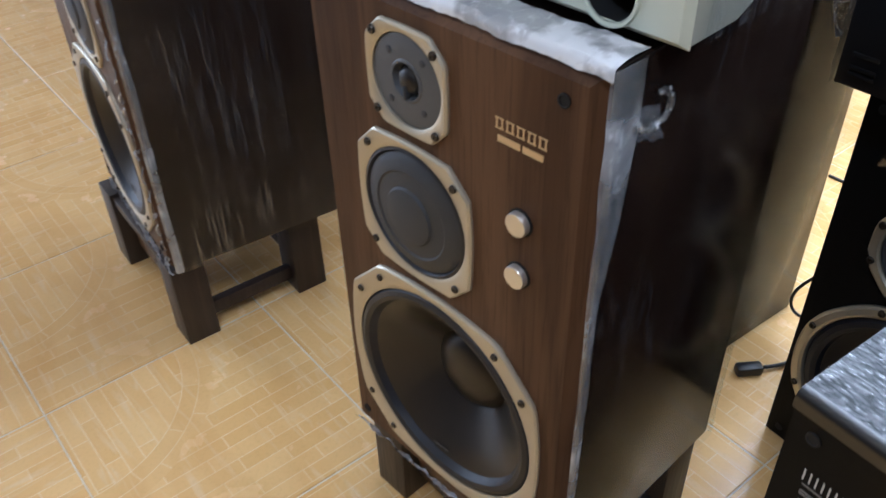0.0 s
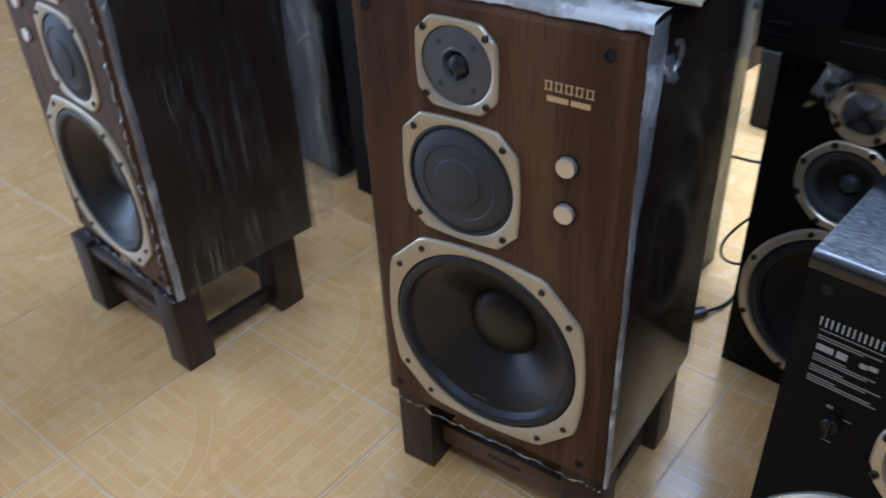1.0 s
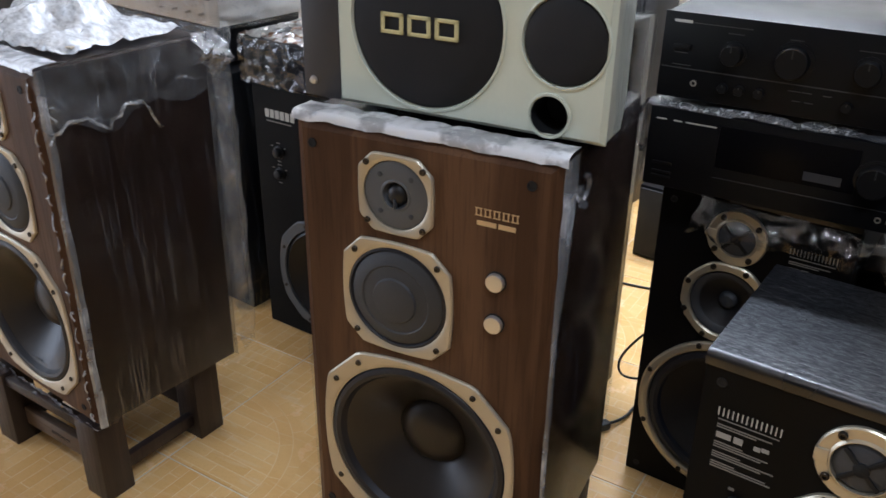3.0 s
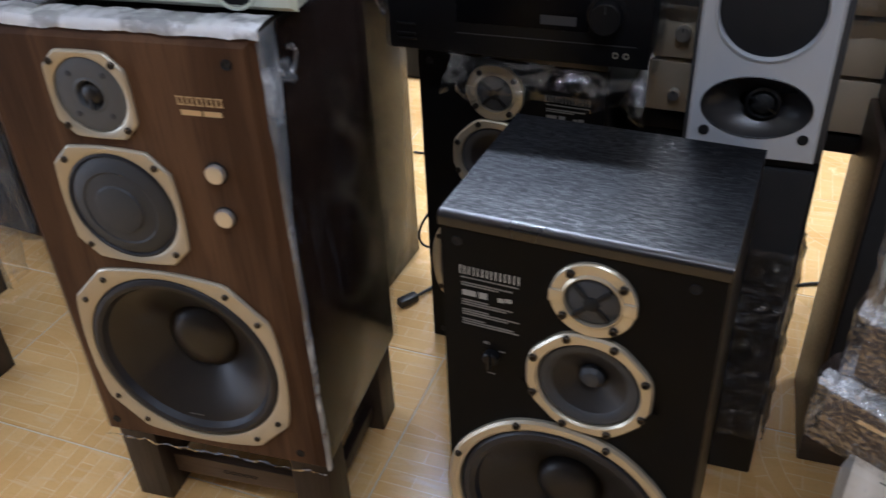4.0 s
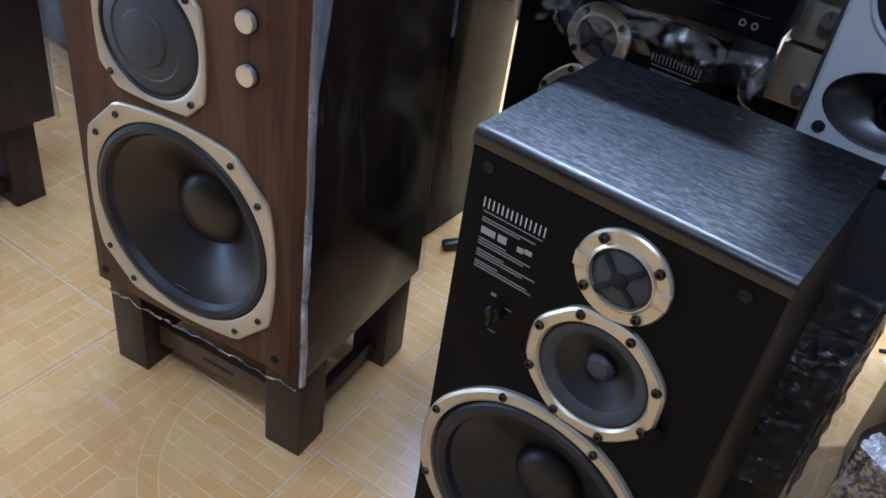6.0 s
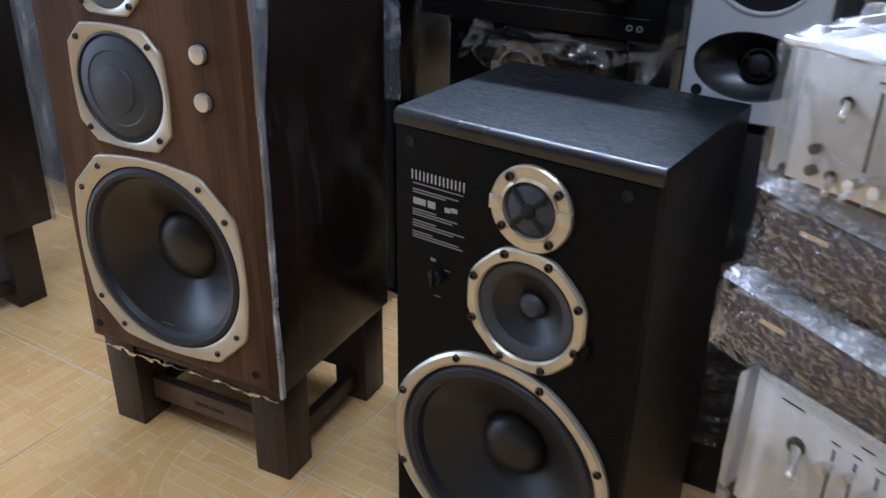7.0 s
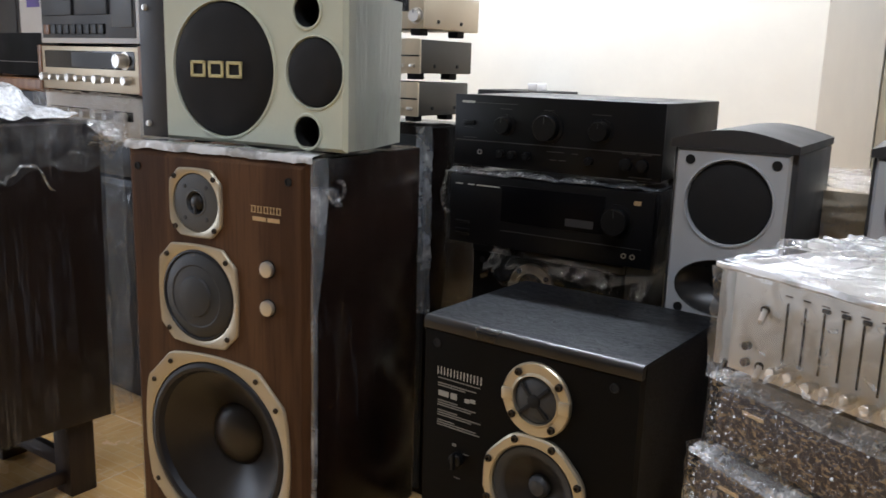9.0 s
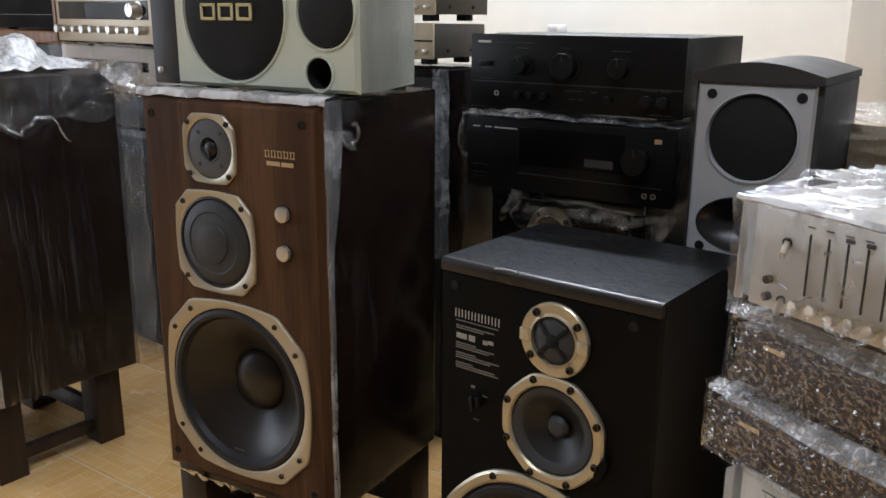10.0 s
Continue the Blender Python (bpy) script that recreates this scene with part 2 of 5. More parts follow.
CHARCOAL = plain("charcoal_plastic", (0.040, 0.040, 0.042), 0.45, 0, 0.1, 300, 0.12)
DARK_HORN = plain("dark_moulded_horn", (0.016, 0.016, 0.017), 0.30, 0, 0.1, 100, 0.04)
OLIVE_CASE = plain("dark_olive_case", (0.062, 0.056, 0.045), 0.5, 0.1, 0.1, 200, 0.1)
SILVER_PANEL = plain("brushed_silver_panel", (0.88, 0.845, 0.775), 0.40, 0.0, 0.06, 120, 0.08)
CHAMPAGNE_PANEL = plain("champagne_panel", (0.66, 0.57, 0.42), 0.40, 0.35, 0.06, 120, 0.06)
BROWN_CASE = plain("dark_bronze_case", (0.058, 0.036, 0.024), 0.5, 0.1, 0.1, 200, 0.1)
BROWN_BOX = wood("brown_walnut_case", (0.030, 0.018, 0.011), (0.064, 0.038, 0.023), "x", 0.4)
GLOSSY_BROWN = plain("glossy_dark_brown_veneer", (0.007, 0.0048, 0.0040), 0.14, 0, 0.25, 14, 0.01, spec=0.09)
ORANGE_WOOD = wood("orange_wood_cheek", (0.22, 0.10, 0.04), (0.36, 0.18, 0.08), "z", 0.35)
WHITE_CASE = plain("white_plastic_case", (0.72, 0.71, 0.70), 0.4, 0, 0.05, 150, 0.05)
TILE = tile_material()
GROUT = plain("pale_grout", (0.72, 0.62, 0.44), 0.8, 0, 0.15, 120, 0.3)
WALL = plain("cream_wall_paint", (0.80, 0.77, 0.69), 0.75, 0, 0.03, 60, 0.12)
WALL_COOL = plain("white_wall_paint", (0.78, 0.78, 0.75), 0.75, 0, 0.03, 60, 0.12)
# for the unseen walls only: dim grey-brown so they bounce little light
WALL_DIM = plain("dim_unseen_wall", (0.16, 0.145, 0.13), 0.8, 0, 0.15, 30, 0.1)
CEIL = plain("white_ceiling_paint", (0.80, 0.80, 0.78), 0.8, 0, 0.03, 60, 0.1)
SHELF = plain("beige_painted_shelf", (0.46, 0.44, 0.37), 0.5, 0, 0.08, 100, 0.1)
CABLE = plain("black_cable", (0.010, 0.010, 0.011), 0.4, 0, 0.1, 100, 0)
FILM = film("clear_stretch_wrap", 0.06, 0.42, 12.0, sharp=0.05)
FILM_SLICK = film("taut_stretch_wrap", 0.02, 0.075, 7.0, (2.0, 2.0, 0.25), (0.0, 0.15, 0.0), sharp=0.02, rough=0.10, relief=0.0012)
FILM_STREAK = film("streaked_stretch_wrap", 0.06, 0.31, 8.0, (3.0, 3.0, 0.16), (0.0, 0.22, 0.0), sharp=0.03)


def cellophane(name, haze, gloss, cells, rough=0.10, stretch=(1, 1, 1), width=0.05, turn=(0.3, 0.5, 0.2), veil=0.0, relief=0.010):
    """Crinkled clear plastic: thin straight creases, broken glints, here and there a milky veil."""
    m, nodes, links, b = nodes_of(name)
    nt = m.node_tree
    tc = nodes.new("ShaderNodeTexCoord")
    lines = []
    for k, flip in ((1.0, 1), (2.1, -1)):
        mp = nodes.new("ShaderNodeMapping")
        mp.inputs["Scale"].default_value = (stretch[0], stretch[1], stretch[2] * (1.0 if flip > 0 else 0.7))
        mp.inputs["Rotation"].default_value = tuple(v * flip for v in turn)
        links.new(tc.outputs["Object"], mp.inputs["Vector"])
        edge = nodes.new("ShaderNodeTexVoronoi")
        edge.feature = "DISTANCE_TO_EDGE"
        edge.inputs["Scale"].default_value = cells * k
        links.new(mp.outputs[0], edge.inputs["Vector"])
        lines.append(span(nt, edge.outputs["Distance"], 0.0, width, 1.0, 0.0))
    patch = span(nt, noise_at(nt, cells * 0.30, 3), 0.42, 0.62)
    fine = span(nt, noise_at(nt, cells * 1.6, 3), 0.46, 0.66)
    crease = maths(nt, "MULTIPLY", maths(nt, "ADD", lines[0], maths(nt, "MULTIPLY", lines[1], 0.7)), maths(nt, "MULTIPLY", maths(nt, "ADD", patch, 0.25), fine), True)
    tr, gl, df = (nodes.new("ShaderNodeBsdf" + k) for k in ("Transparent", "Glossy", "Diffuse"))
    tr.inputs["Color"].default_value = (0.95, 0.955, 0.96, 1)
    gl.inputs["Roughness"].default_value = rough
    df.inputs["Color"].default_value = (0.88, 0.90, 0.93, 1)
    bp = nodes.new("ShaderNodeBump")
    bp.inputs["Strength"].default_value, bp.inputs["Distance"].default_value = 1.0, relief
    n1 = noise_at(nt, cells * 0.8, 3, stretch, 0.5, turn)
    n2 = noise_at(nt, cells * 1.9, 2, (stretch[2], stretch[1], stretch[0]), 0.5, (turn[2], -turn[1], turn[0]))
    fold = maths(nt, "ADD", maths(nt, "ABSOLUTE", maths(nt, "SUBTRACT", n1, 0.5)), maths(nt, "MULTIPLY", maths(nt, "ABSOLUTE", maths(nt, "SUBTRACT", n2, 0.5)), 0.5))
    links.new(fold, bp.inputs["Height"])
    links.new(bp.outputs[0], gl.inputs["Normal"])
    lw = nodes.new("ShaderNodeFresnel")
    lw.inputs["IOR"].default_value = 1.4
    m1, m2 = nodes.new("ShaderNodeMixShader"), nodes.new("ShaderNodeMixShader")
    mist = maths(nt, "MULTIPLY", maths(nt, "ADD", patch, 0.5), veil)
    links.new(maths(nt, "ADD", maths(nt, "MULTIPLY", crease, haze), mist, True), m1.inputs[0])
    links.new(tr.outputs[0], m1.inputs[1]), links.new(df.outputs[0], m1.inputs[2])
    links.new(maths(nt, "ADD", maths(nt, "MULTIPLY", lw.outputs[0], gloss), gloss * 0.05, True), m2.inputs[0])
    links.new(m1.outputs[0], m2.inputs[1]), links.new(gl.outputs[0], m2.inputs[2])
    links.new(m2.outputs[0], nodes["Material Output"].inputs["Surface"])
    return m


FILM_CRINKLE = cellophane("crinkled_stretch_wrap", 0.55, 1.0, 95.0, 0.07, (1.0, 1.0, 0.4), 0.035, relief=0.010)
FILM_FACET = cellophane("crackly_stretch_wrap", 0.30, 1.0, 110.0, 0.06, (1.0, 1.0, 0.5), 0.035, relief=0.0012)
FILM_CLEAR = cellophane("thin_stretch_wrap", 0.42, 0.9, 46.0, 0.06, (1.0, 1.0, 0.5), 0.03, relief=0.0012)
FILM_LINES = cellophane("tight_stretch_wrap", 0.35, 0.7, 60.0, 0.14, (0.25, 0.25, 2.2), 0.09, (0, 0.15, 0))
FILM_WHITE = cellophane("bunched_stretch_wrap", 0.7, 1.0, 56.0, 0.12, (1, 1, 0.4), 0.10, veil=0.12, relief=0.006)
FILM_VEIL = cellophane("loose_stretch_wrap", 0.45, 1.1, 40.0, 0.10, (1, 1, 1), 0.05, veil=0.27, relief=0.002)
# gathered film; its diffuse white veil paints in the edge glints
FILM_GATHER = cellophane("gathered_stretch_wrap", 0.8, 1.8, 90.0, 0.10, (1, 1, 1), 0.10, veil=0.30, relief=0.003)
FILM_CRACKLE = cellophane("crackling_stretch_wrap", 0.46, 0.26, 120.0, 0.07, (1.0, 1.0, 0.5), 0.05, (0.3, 0.8, 0.2), relief=0.0012)
FILM_GLINT = cellophane("glinting_stretch_wrap", 0.75, 1.6, 70.0, 0.09, (1, 1, 1), 0.08, veil=0.10, relief=0.004)
# bunched film with a full white veil in place of its bright highlights
FILM_WHITENED = cellophane("whitened_bunched_wrap", 0.6, 1.4, 60.0, 0.12, (1, 1, 1), 0.10, veil=1.0, relief=0.002)
FILM_MILKY = cellophane("milky_stretch_wrap", 0.35, 0.9, 30.0, 0.18, (1, 1, 0.15), 0.12, veil=0.30, relief=0.004)
FILM_SWAG = cellophane("loose_clear_wrap", 0.30, 0.55, 22.0, 0.12, (1.0, 1.0, 0.5), 0.035, veil=0.05, relief=0.004)


def layered_wrap(name):
    """Many layers of stretch wrap on each other: white, with a wet sheen."""
    m, nodes, links, b = nodes_of(name)
    nt = m.node_tree
    fold, fine = noise_at(nt, 14.0, 4, (0.5, 2.5, 2.5), 0.6, distort=0.8), noise_at(nt, 70.0, 4, (1, 2, 2))
    links.new(mix_color(nt, span(nt, fold, 0.3, 0.65), (0.78, 0.82, 0.87), (0.95, 0.96, 0.97)), b.inputs["Base Color"])
    links.new(span(nt, fold, 0.3, 0.7, 0.36, 0.20), b.inputs["Roughness"])
    links.new(span(nt, fine, 0.30, 0.62, 0.55, 1.0), b.inputs["Alpha"])
    b.inputs["Specular IOR Level"].default_value = 1.0
    b.inputs["Coat Weight"].default_value, b.inputs["Coat Roughness"].default_value = 1.0, 0.22
    bump(nt, b, fold, 0.35, 0.003)
    return m


FILM_TOP = layered_wrap("layered_stretch_wrap")

# ---- mesh helpers ----


def finish(name, bm, mat, sharp=32, keep=False):
    if not keep:
        bmesh.ops.recalc_face_normals(bm, faces=bm.faces)
    me = bpy.data.meshes.new(name)
    bm.to_mesh(me)
    bm.free()
    me.materials.append(mat)
    me.polygons.foreach_set("use_smooth", [True] * len(me.polygons))
    me.set_sharp_from_angle(angle=radians(sharp))
    return me


def part(name, bm, mat, parent, label="", m=None, sharp=32, keep=False):
    """One mesh object under a thing or under a part."""
    ob = new(name, finish(name, bm, mat, sharp, keep))
    ob.parent = parent
    if m is not None:
        ob.matrix_local = m
    return tagged(ob, label)


def piece(name, me, parent, x, y, z, rz=0):
    """An object of its own on a shared mesh."""
    ob = new(name, me)
    ob.parent = parent
    ob.matrix_local = pose(x, y, z, 0, 0, rz)
    return ob


def thing(name, m, label, category, group="", kind=""):
    ob = new(name)
    ob.empty_display_size = 0.1
    ob.matrix_world = m
    return tagged(ob, label, category, group, kind)


def solid(name, bm, mat, m, label, category, group="", kind=""):
    ob = new(name, finish(name, bm, mat))
    ob.matrix_world = m
    return tagged(ob, label, category, group, kind)


def box(x0, x1, y0, y1, z0, z1, bev=0.0, seg=2, bm=None):
    bm = bm or bmesh.new()
    made = bmesh.ops.create_cube(bm, size=1.0)["verts"]
    for v in made:
        v.co = ((x0 + x1) / 2 + v.co.x * (x1 - x0), (y0 + y1) / 2 + v.co.y * (y1 - y0), (z0 + z1) / 2 + v.co.z * (z1 - z0))
    if bev:
        edges = {e for v in made for e in v.link_edges}
        bmesh.ops.bevel(bm, geom=list(edges), offset=bev, segments=seg, profile=0.5, affect="EDGES")
    return bm


def rings(loops, n=64, cx=0.0, cz=0.0, y0=0.0, sx=1.0, sz=1.0, cap=True, bm=None):
    """Rings round the y axis, joined in turn: (radius, or a function of the angle; how far it stands out to the front)."""
    bm = bm or bmesh.new()
    rows = []
    for rad, out in loops:
        row = []
        for i in range(n):
            a = 2 * math.pi * i / n
            r = rad(a) if callable(rad) else rad
            row.append(bm.verts.new((cx + sx * r * math.cos(a), y0 - out, cz + sz * r * math.sin(a))))
        rows.append(row)
    for p, q in zip(rows, rows[1:]):
        for i in range(n):
            bm.faces.new((p[i], p[(i + 1) % n], q[(i + 1) % n], q[i]))
    if cap:
        bm.faces.new(rows[-1])
    return bm


def plus(f, d):
    return (lambda a: f(a) + d) if callable(f) else f + d


def cut_plate(axis, corner, half):
    """A round plate drawn out to four corners that are cut off straight; half: the cut's half angle in degrees."""
    p = math.log(corner / axis) / -math.log(math.cos(radians(45 - half)))

    def f(a):
        t = abs((math.degrees(a) % 90) - 45)
        if t < half:
            return corner * math.cos(radians(half)) / math.cos(radians(t))
        return axis / math.cos(radians(45 - t)) ** p
    return f


def octagon(r, cut):
    """A ring with eight gentle flats."""
    return lambda a: r * (1 - cut * (0.5 + 0.5 * math.cos(8 * a)))


def baffle(w, z0, z1, holes, chamfer, depth):
    """A front board with round openings through it and chamfered edges."""
    bm = bmesh.new()
    c = chamfer

    def loop(pts):
        vs = [bm.verts.new(p) for p in pts]
        return vs, [bm.edges.new((vs[i], vs[(i + 1) % len(vs)])) for i in range(len(vs))]
    edges, walls = [], []
    outline, es = loop([(c, 0, z0 + c), (w - c, 0, z0 + c), (w - c, 0, z1 - c), (c, 0, z1 - c)])
    edges += es
    for hx, hz, hr, *hv in holes:
        hs = hv[0] if hv else hr
        vs, es = loop([(hx + hr * math.cos(i * math.pi / 24), 0, hz + hs * math.sin(i * math.pi / 24)) for i in range(48)])
        edges += es
        walls.append(vs)
    bmesh.ops.triangle_fill(bm, edges=edges, use_beauty=True, normal=(0, -1, 0))
    rim = [bm.verts.new(p) for p in ((0, depth, z0), (w, depth, z0), (w, depth, z1), (0, depth, z1))]
    for i in range(4):
        bm.faces.new((outline[i], outline[(i + 1) % 4], rim[(i + 1) % 4], rim[i]))
    for vs in walls:
        back = [bm.verts.new((v.co.x, 0.02, v.co.z)) for v in vs]
        for i in range(len(vs)):
            bm.faces.new((vs[i], vs[(i + 1) % len(vs)], back[(i + 1) % len(vs)], back[i]))
    return bm


def carcass(parent, w, y0, d, z0, z1, mat, label="", bev=0.003, dx=0.0):
    """A cabinet of four boards and a back, open to the front."""
    t = 0.018
    for name, dims in (("side_panel", (0, t, y0, d, z0, z1)), ("side_panel", (w - t, w, y0, d, z0, z1)), ("top_panel", (t, w - t, y0, d, z1 - t, z1)),
                       ("bottom_panel", (t, w - t, y0, d, z0, z0 + t)), ("back_panel", (t, w - t, d - t, d, z0 + t, z1 - t))):
        part(name, box(*dims, bev if name == "side_panel" else 0), mat, parent, label, pose(dx, 0, 0))


def sheet(nu, nv, f, bm=None):
    """A grid of points f(u, v), u and v from 0 to 1."""
    bm = bm or bmesh.new()
    g = [[bm.verts.new(f(i / nu, j / nv)) for j in range(nv + 1)] for i in range(nu + 1)]
    for i in range(nu):
        for j in range(nv):
            bm.faces.new((g[i][j], g[i + 1][j], g[i + 1][j + 1], g[i][j + 1]))
    return bm


def crumple(p, seed, scale, amp):
    q = Vector(p) * scale + Vector((seed * 7.1, seed * 3.3, seed))
    v = noise.noise_vector(q) + 0.5 * noise.noise_vector(q * 2.7)
    return Vector(p) + v * amp


def wrap_box(x0, x1, y0, y1, z0, z1, seed, amp=0.004, n=14, faces="flrtb", scale=14.0):
    """Plastic drawn round a box: front, left, right, top, back sheets, uneven."""
    bm = bmesh.new()
    fs = {"f": lambda u, v: (x0 + u * (x1 - x0), y0, z0 + v * (z1 - z0)), "b": lambda u, v: (x1 + u * (x0 - x1), y1, z0 + v * (z1 - z0)),
          "l": lambda u, v: (x0, y1 + u * (y0 - y1), z0 + v * (z1 - z0)), "r": lambda u, v: (x1, y0 + u * (y1 - y0), z0 + v * (z1 - z0)),
          "t": lambda u, v: (x0 + u * (x1 - x0), y0 + v * (y1 - y0), z1)}
    for k in faces:
        out = {"f": (0, -1, 0), "b": (0, 1, 0), "l": (-1, 0, 0), "r": (1, 0, 0), "t": (0, 0, 1)}[k]

        def point(u, v, k=k, out=out):
            p = Vector(fs[k](u, v))
            q = p * scale + Vector((seed * 5.7, seed * 2.1, seed * 3.9))
            h = noise.noise(q) + 0.6 * noise.noise(q * 2.6)
            return p + Vector(out) * (abs(h) * amp * 1.6) + noise.noise_vector(q * 0.6) * amp * 0.35
        sheet(n, n, point, bm)
    bmesh.ops.remove_doubles(bm, verts=bm.verts, dist=amp * 0.2)
    return bm


def facet_wrap(x0, x1, y0, y1, z0, z1, seed, cell=0.008, jit=0.0022, faces="flrt"):
    """Tight crackly plastic round a box: small flat facets tilted every way."""
    bm = bmesh.new()
    rng = random.Random(seed)
    fs = {"f": (x1 - x0, z1 - z0, lambda u, v: (x0 + u, y0, z0 + v), (0, -1, 0)), "l": (y1 - y0, z1 - z0, lambda u, v: (x0, y0 + u, z0 + v), (-1, 0, 0)),
          "r": (y1 - y0, z1 - z0, lambda u, v: (x1, y0 + u, z0 + v), (1, 0, 0)), "t": (x1 - x0, y1 - y0, lambda u, v: (x0 + u, y0 + v, z1), (0, 0, 1))}
    for k in faces:
        lu, lv, f, out = fs[k]
        nu, nv = max(3, round(lu / cell)), max(3, round(lv / (cell * 0.8)))

        def point(a, b):
            p = Vector(f(a * lu, b * lv))
            q = p * 17 + Vector((seed * 3.1, seed, 0))
            h = 1.6 * abs(noise.noise(q)) + rng.random()
            slip = Vector((rng.uniform(-1, 1), rng.uniform(-1, 1), rng.uniform(-1, 1))) * cell * 0.33
            edge = 0.25 if min(a, b, 1 - a, 1 - b) < 1e-6 else 1.0
            return p + Vector(out) * h * jit + slip * edge
        sheet(nu, nv, point, bm)
    bmesh.ops.triangulate(bm, faces=bm.faces[:], quad_method="BEAUTY")
    bmesh.ops.reverse_faces(bm, faces=bm.faces[:])
    return bm


def fold_wrap(x0, x1, y0, y1, z0, z1, seed, amp=0.003, cell=0.0036, faces="flrt", pull=0.5, fine=1.0):
    """Tight plastic round a box, gathered into many short slanting folds."""
    bm = bmesh.new()
    fs = {"f": (x1 - x0, z1 - z0, lambda u, v: (x0 + u, y0, z0 + v), (0, -1, 0)), "l": (y1 - y0, z1 - z0, lambda u, v: (x0, y0 + u, z0 + v), (-1, 0, 0)),
          "r": (y1 - y0, z1 - z0, lambda u, v: (x1, y0 + u, z0 + v), (1, 0, 0)), "t": (x1 - x0, y1 - y0, lambda u, v: (x0 + u, y0 + v, z1), (0, 0, 1))}
    for k in faces:
        lu, lv, f, out = fs[k]
        nu, nv = max(4, round(lu / cell)), max(4, round(lv / cell))

        def point(a, b):
            u, v = a * lu, b * lv
            bend = pull + 0.7 * noise.noise(Vector((u * 7, v * 7, seed)))
            along, across = fine * (u * math.cos(bend) - v * math.sin(bend)), fine * (u * math.sin(bend) + v * math.cos(bend))
            h1 = 1 - 2.2 * abs(noise.noise(Vector((along * 26, across * 95, seed * 3.1))))
            h2 = 1 - 2.2 * abs(noise.noise(Vector((across * 60 + 9, along * 150, seed * 1.7))))
            calm = 0.35 + 0.9 * abs(noise.noise(Vector((u * 13 + 4, v * 17, seed * 0.9)))) * 1.6
            rim = min(1.0, min(b, 1 - b) * lv / 0.006)
            return Vector(f(u, v)) + Vector(out) * amp * (0.8 + (0.8 * h1 + 0.45 * h2) * calm * rim)
        sheet(nu, nv, point, bm)
    return bm


def rope(points, r, seed, n=7, amp=0.5):
    """A bunched, uneven roll of plastic along a line of points."""
    bm = bmesh.new()
    rows = []
    for i, p in enumerate(points):
        a, b = Vector(points[max(0, i - 1)]), Vector(points[min(len(points) - 1, i + 1)])
        way = (b - a).normalized()
        s = way.orthogonal().normalized()
        t = way.cross(s)
        row = []
        for j in range(n):
            ang = 2 * math.pi * j / n
            k = r * (1 + amp * noise.noise(Vector((i * 0.9 + seed * 9, j * 1.3, seed))))
            row.append(bm.verts.new(Vector(p) + s * math.cos(ang) * k + t * math.sin(ang) * k))
        rows.append(row)
    for p, q in zip(rows, rows[1:]):
        for j in range(n):
            bm.faces.new((p[j], p[(j + 1) % n], q[(j + 1) % n], q[j]))
    bm.faces.new(rows[0]), bm.faces.new(rows[-1])
    return bm


def line(a, b, n, seed, amp):
    return [crumple(Vector(a).lerp(Vector(b), i / n), seed, 30, amp) for i in range(n + 1)]


def tube(points, r, n=8):
    cu = bpy.data.curves.new("path", "CURVE")
    cu.dimensions, cu.bevel_depth, cu.bevel_resolution = "3D", r, 2
    sp = cu.splines.new("NURBS")
    sp.points.add(len(points) - 1)
    for q, p in zip(sp.points, points):
        q.co = (*p, 1)
    sp.use_endpoint_u, sp.order_u = True, 3
    return cu


screw_mesh = finish("screw", rings([(0.0046, 0), (0.0046, 0.0022), (0.0038, 0.0034), (0.0016, 0.0034), (0.0012, 0.0022)], 12), SCREW)
bolt_mesh = finish("bolt", rings([(0.0054, 0), (0.0054, 0.004), (0.0044, 0.0056), (0.0026, 0.0056), (0.0024, 0.003)], 12), SCREW)
socket_mesh = finish("grille_socket", rings([(0.0066, 0), (0.0066, 0.0014), (0.0050, 0.0016), (0.0046, 0.0006)], 16), HOLE)


def screws(parent, spots, y=0.0, me=None):
    for x, z in spots:
        piece("screw", me or screw_mesh, parent, x, y, z)


# ---- room ----
def wall(name, x0, x1, y0, y1, z0, z1, mat, label):
    return solid(name, box(x0, x1, y0, y1, z0, z1), mat, pose(0, 0, 0), label, "wall", kind="structure")


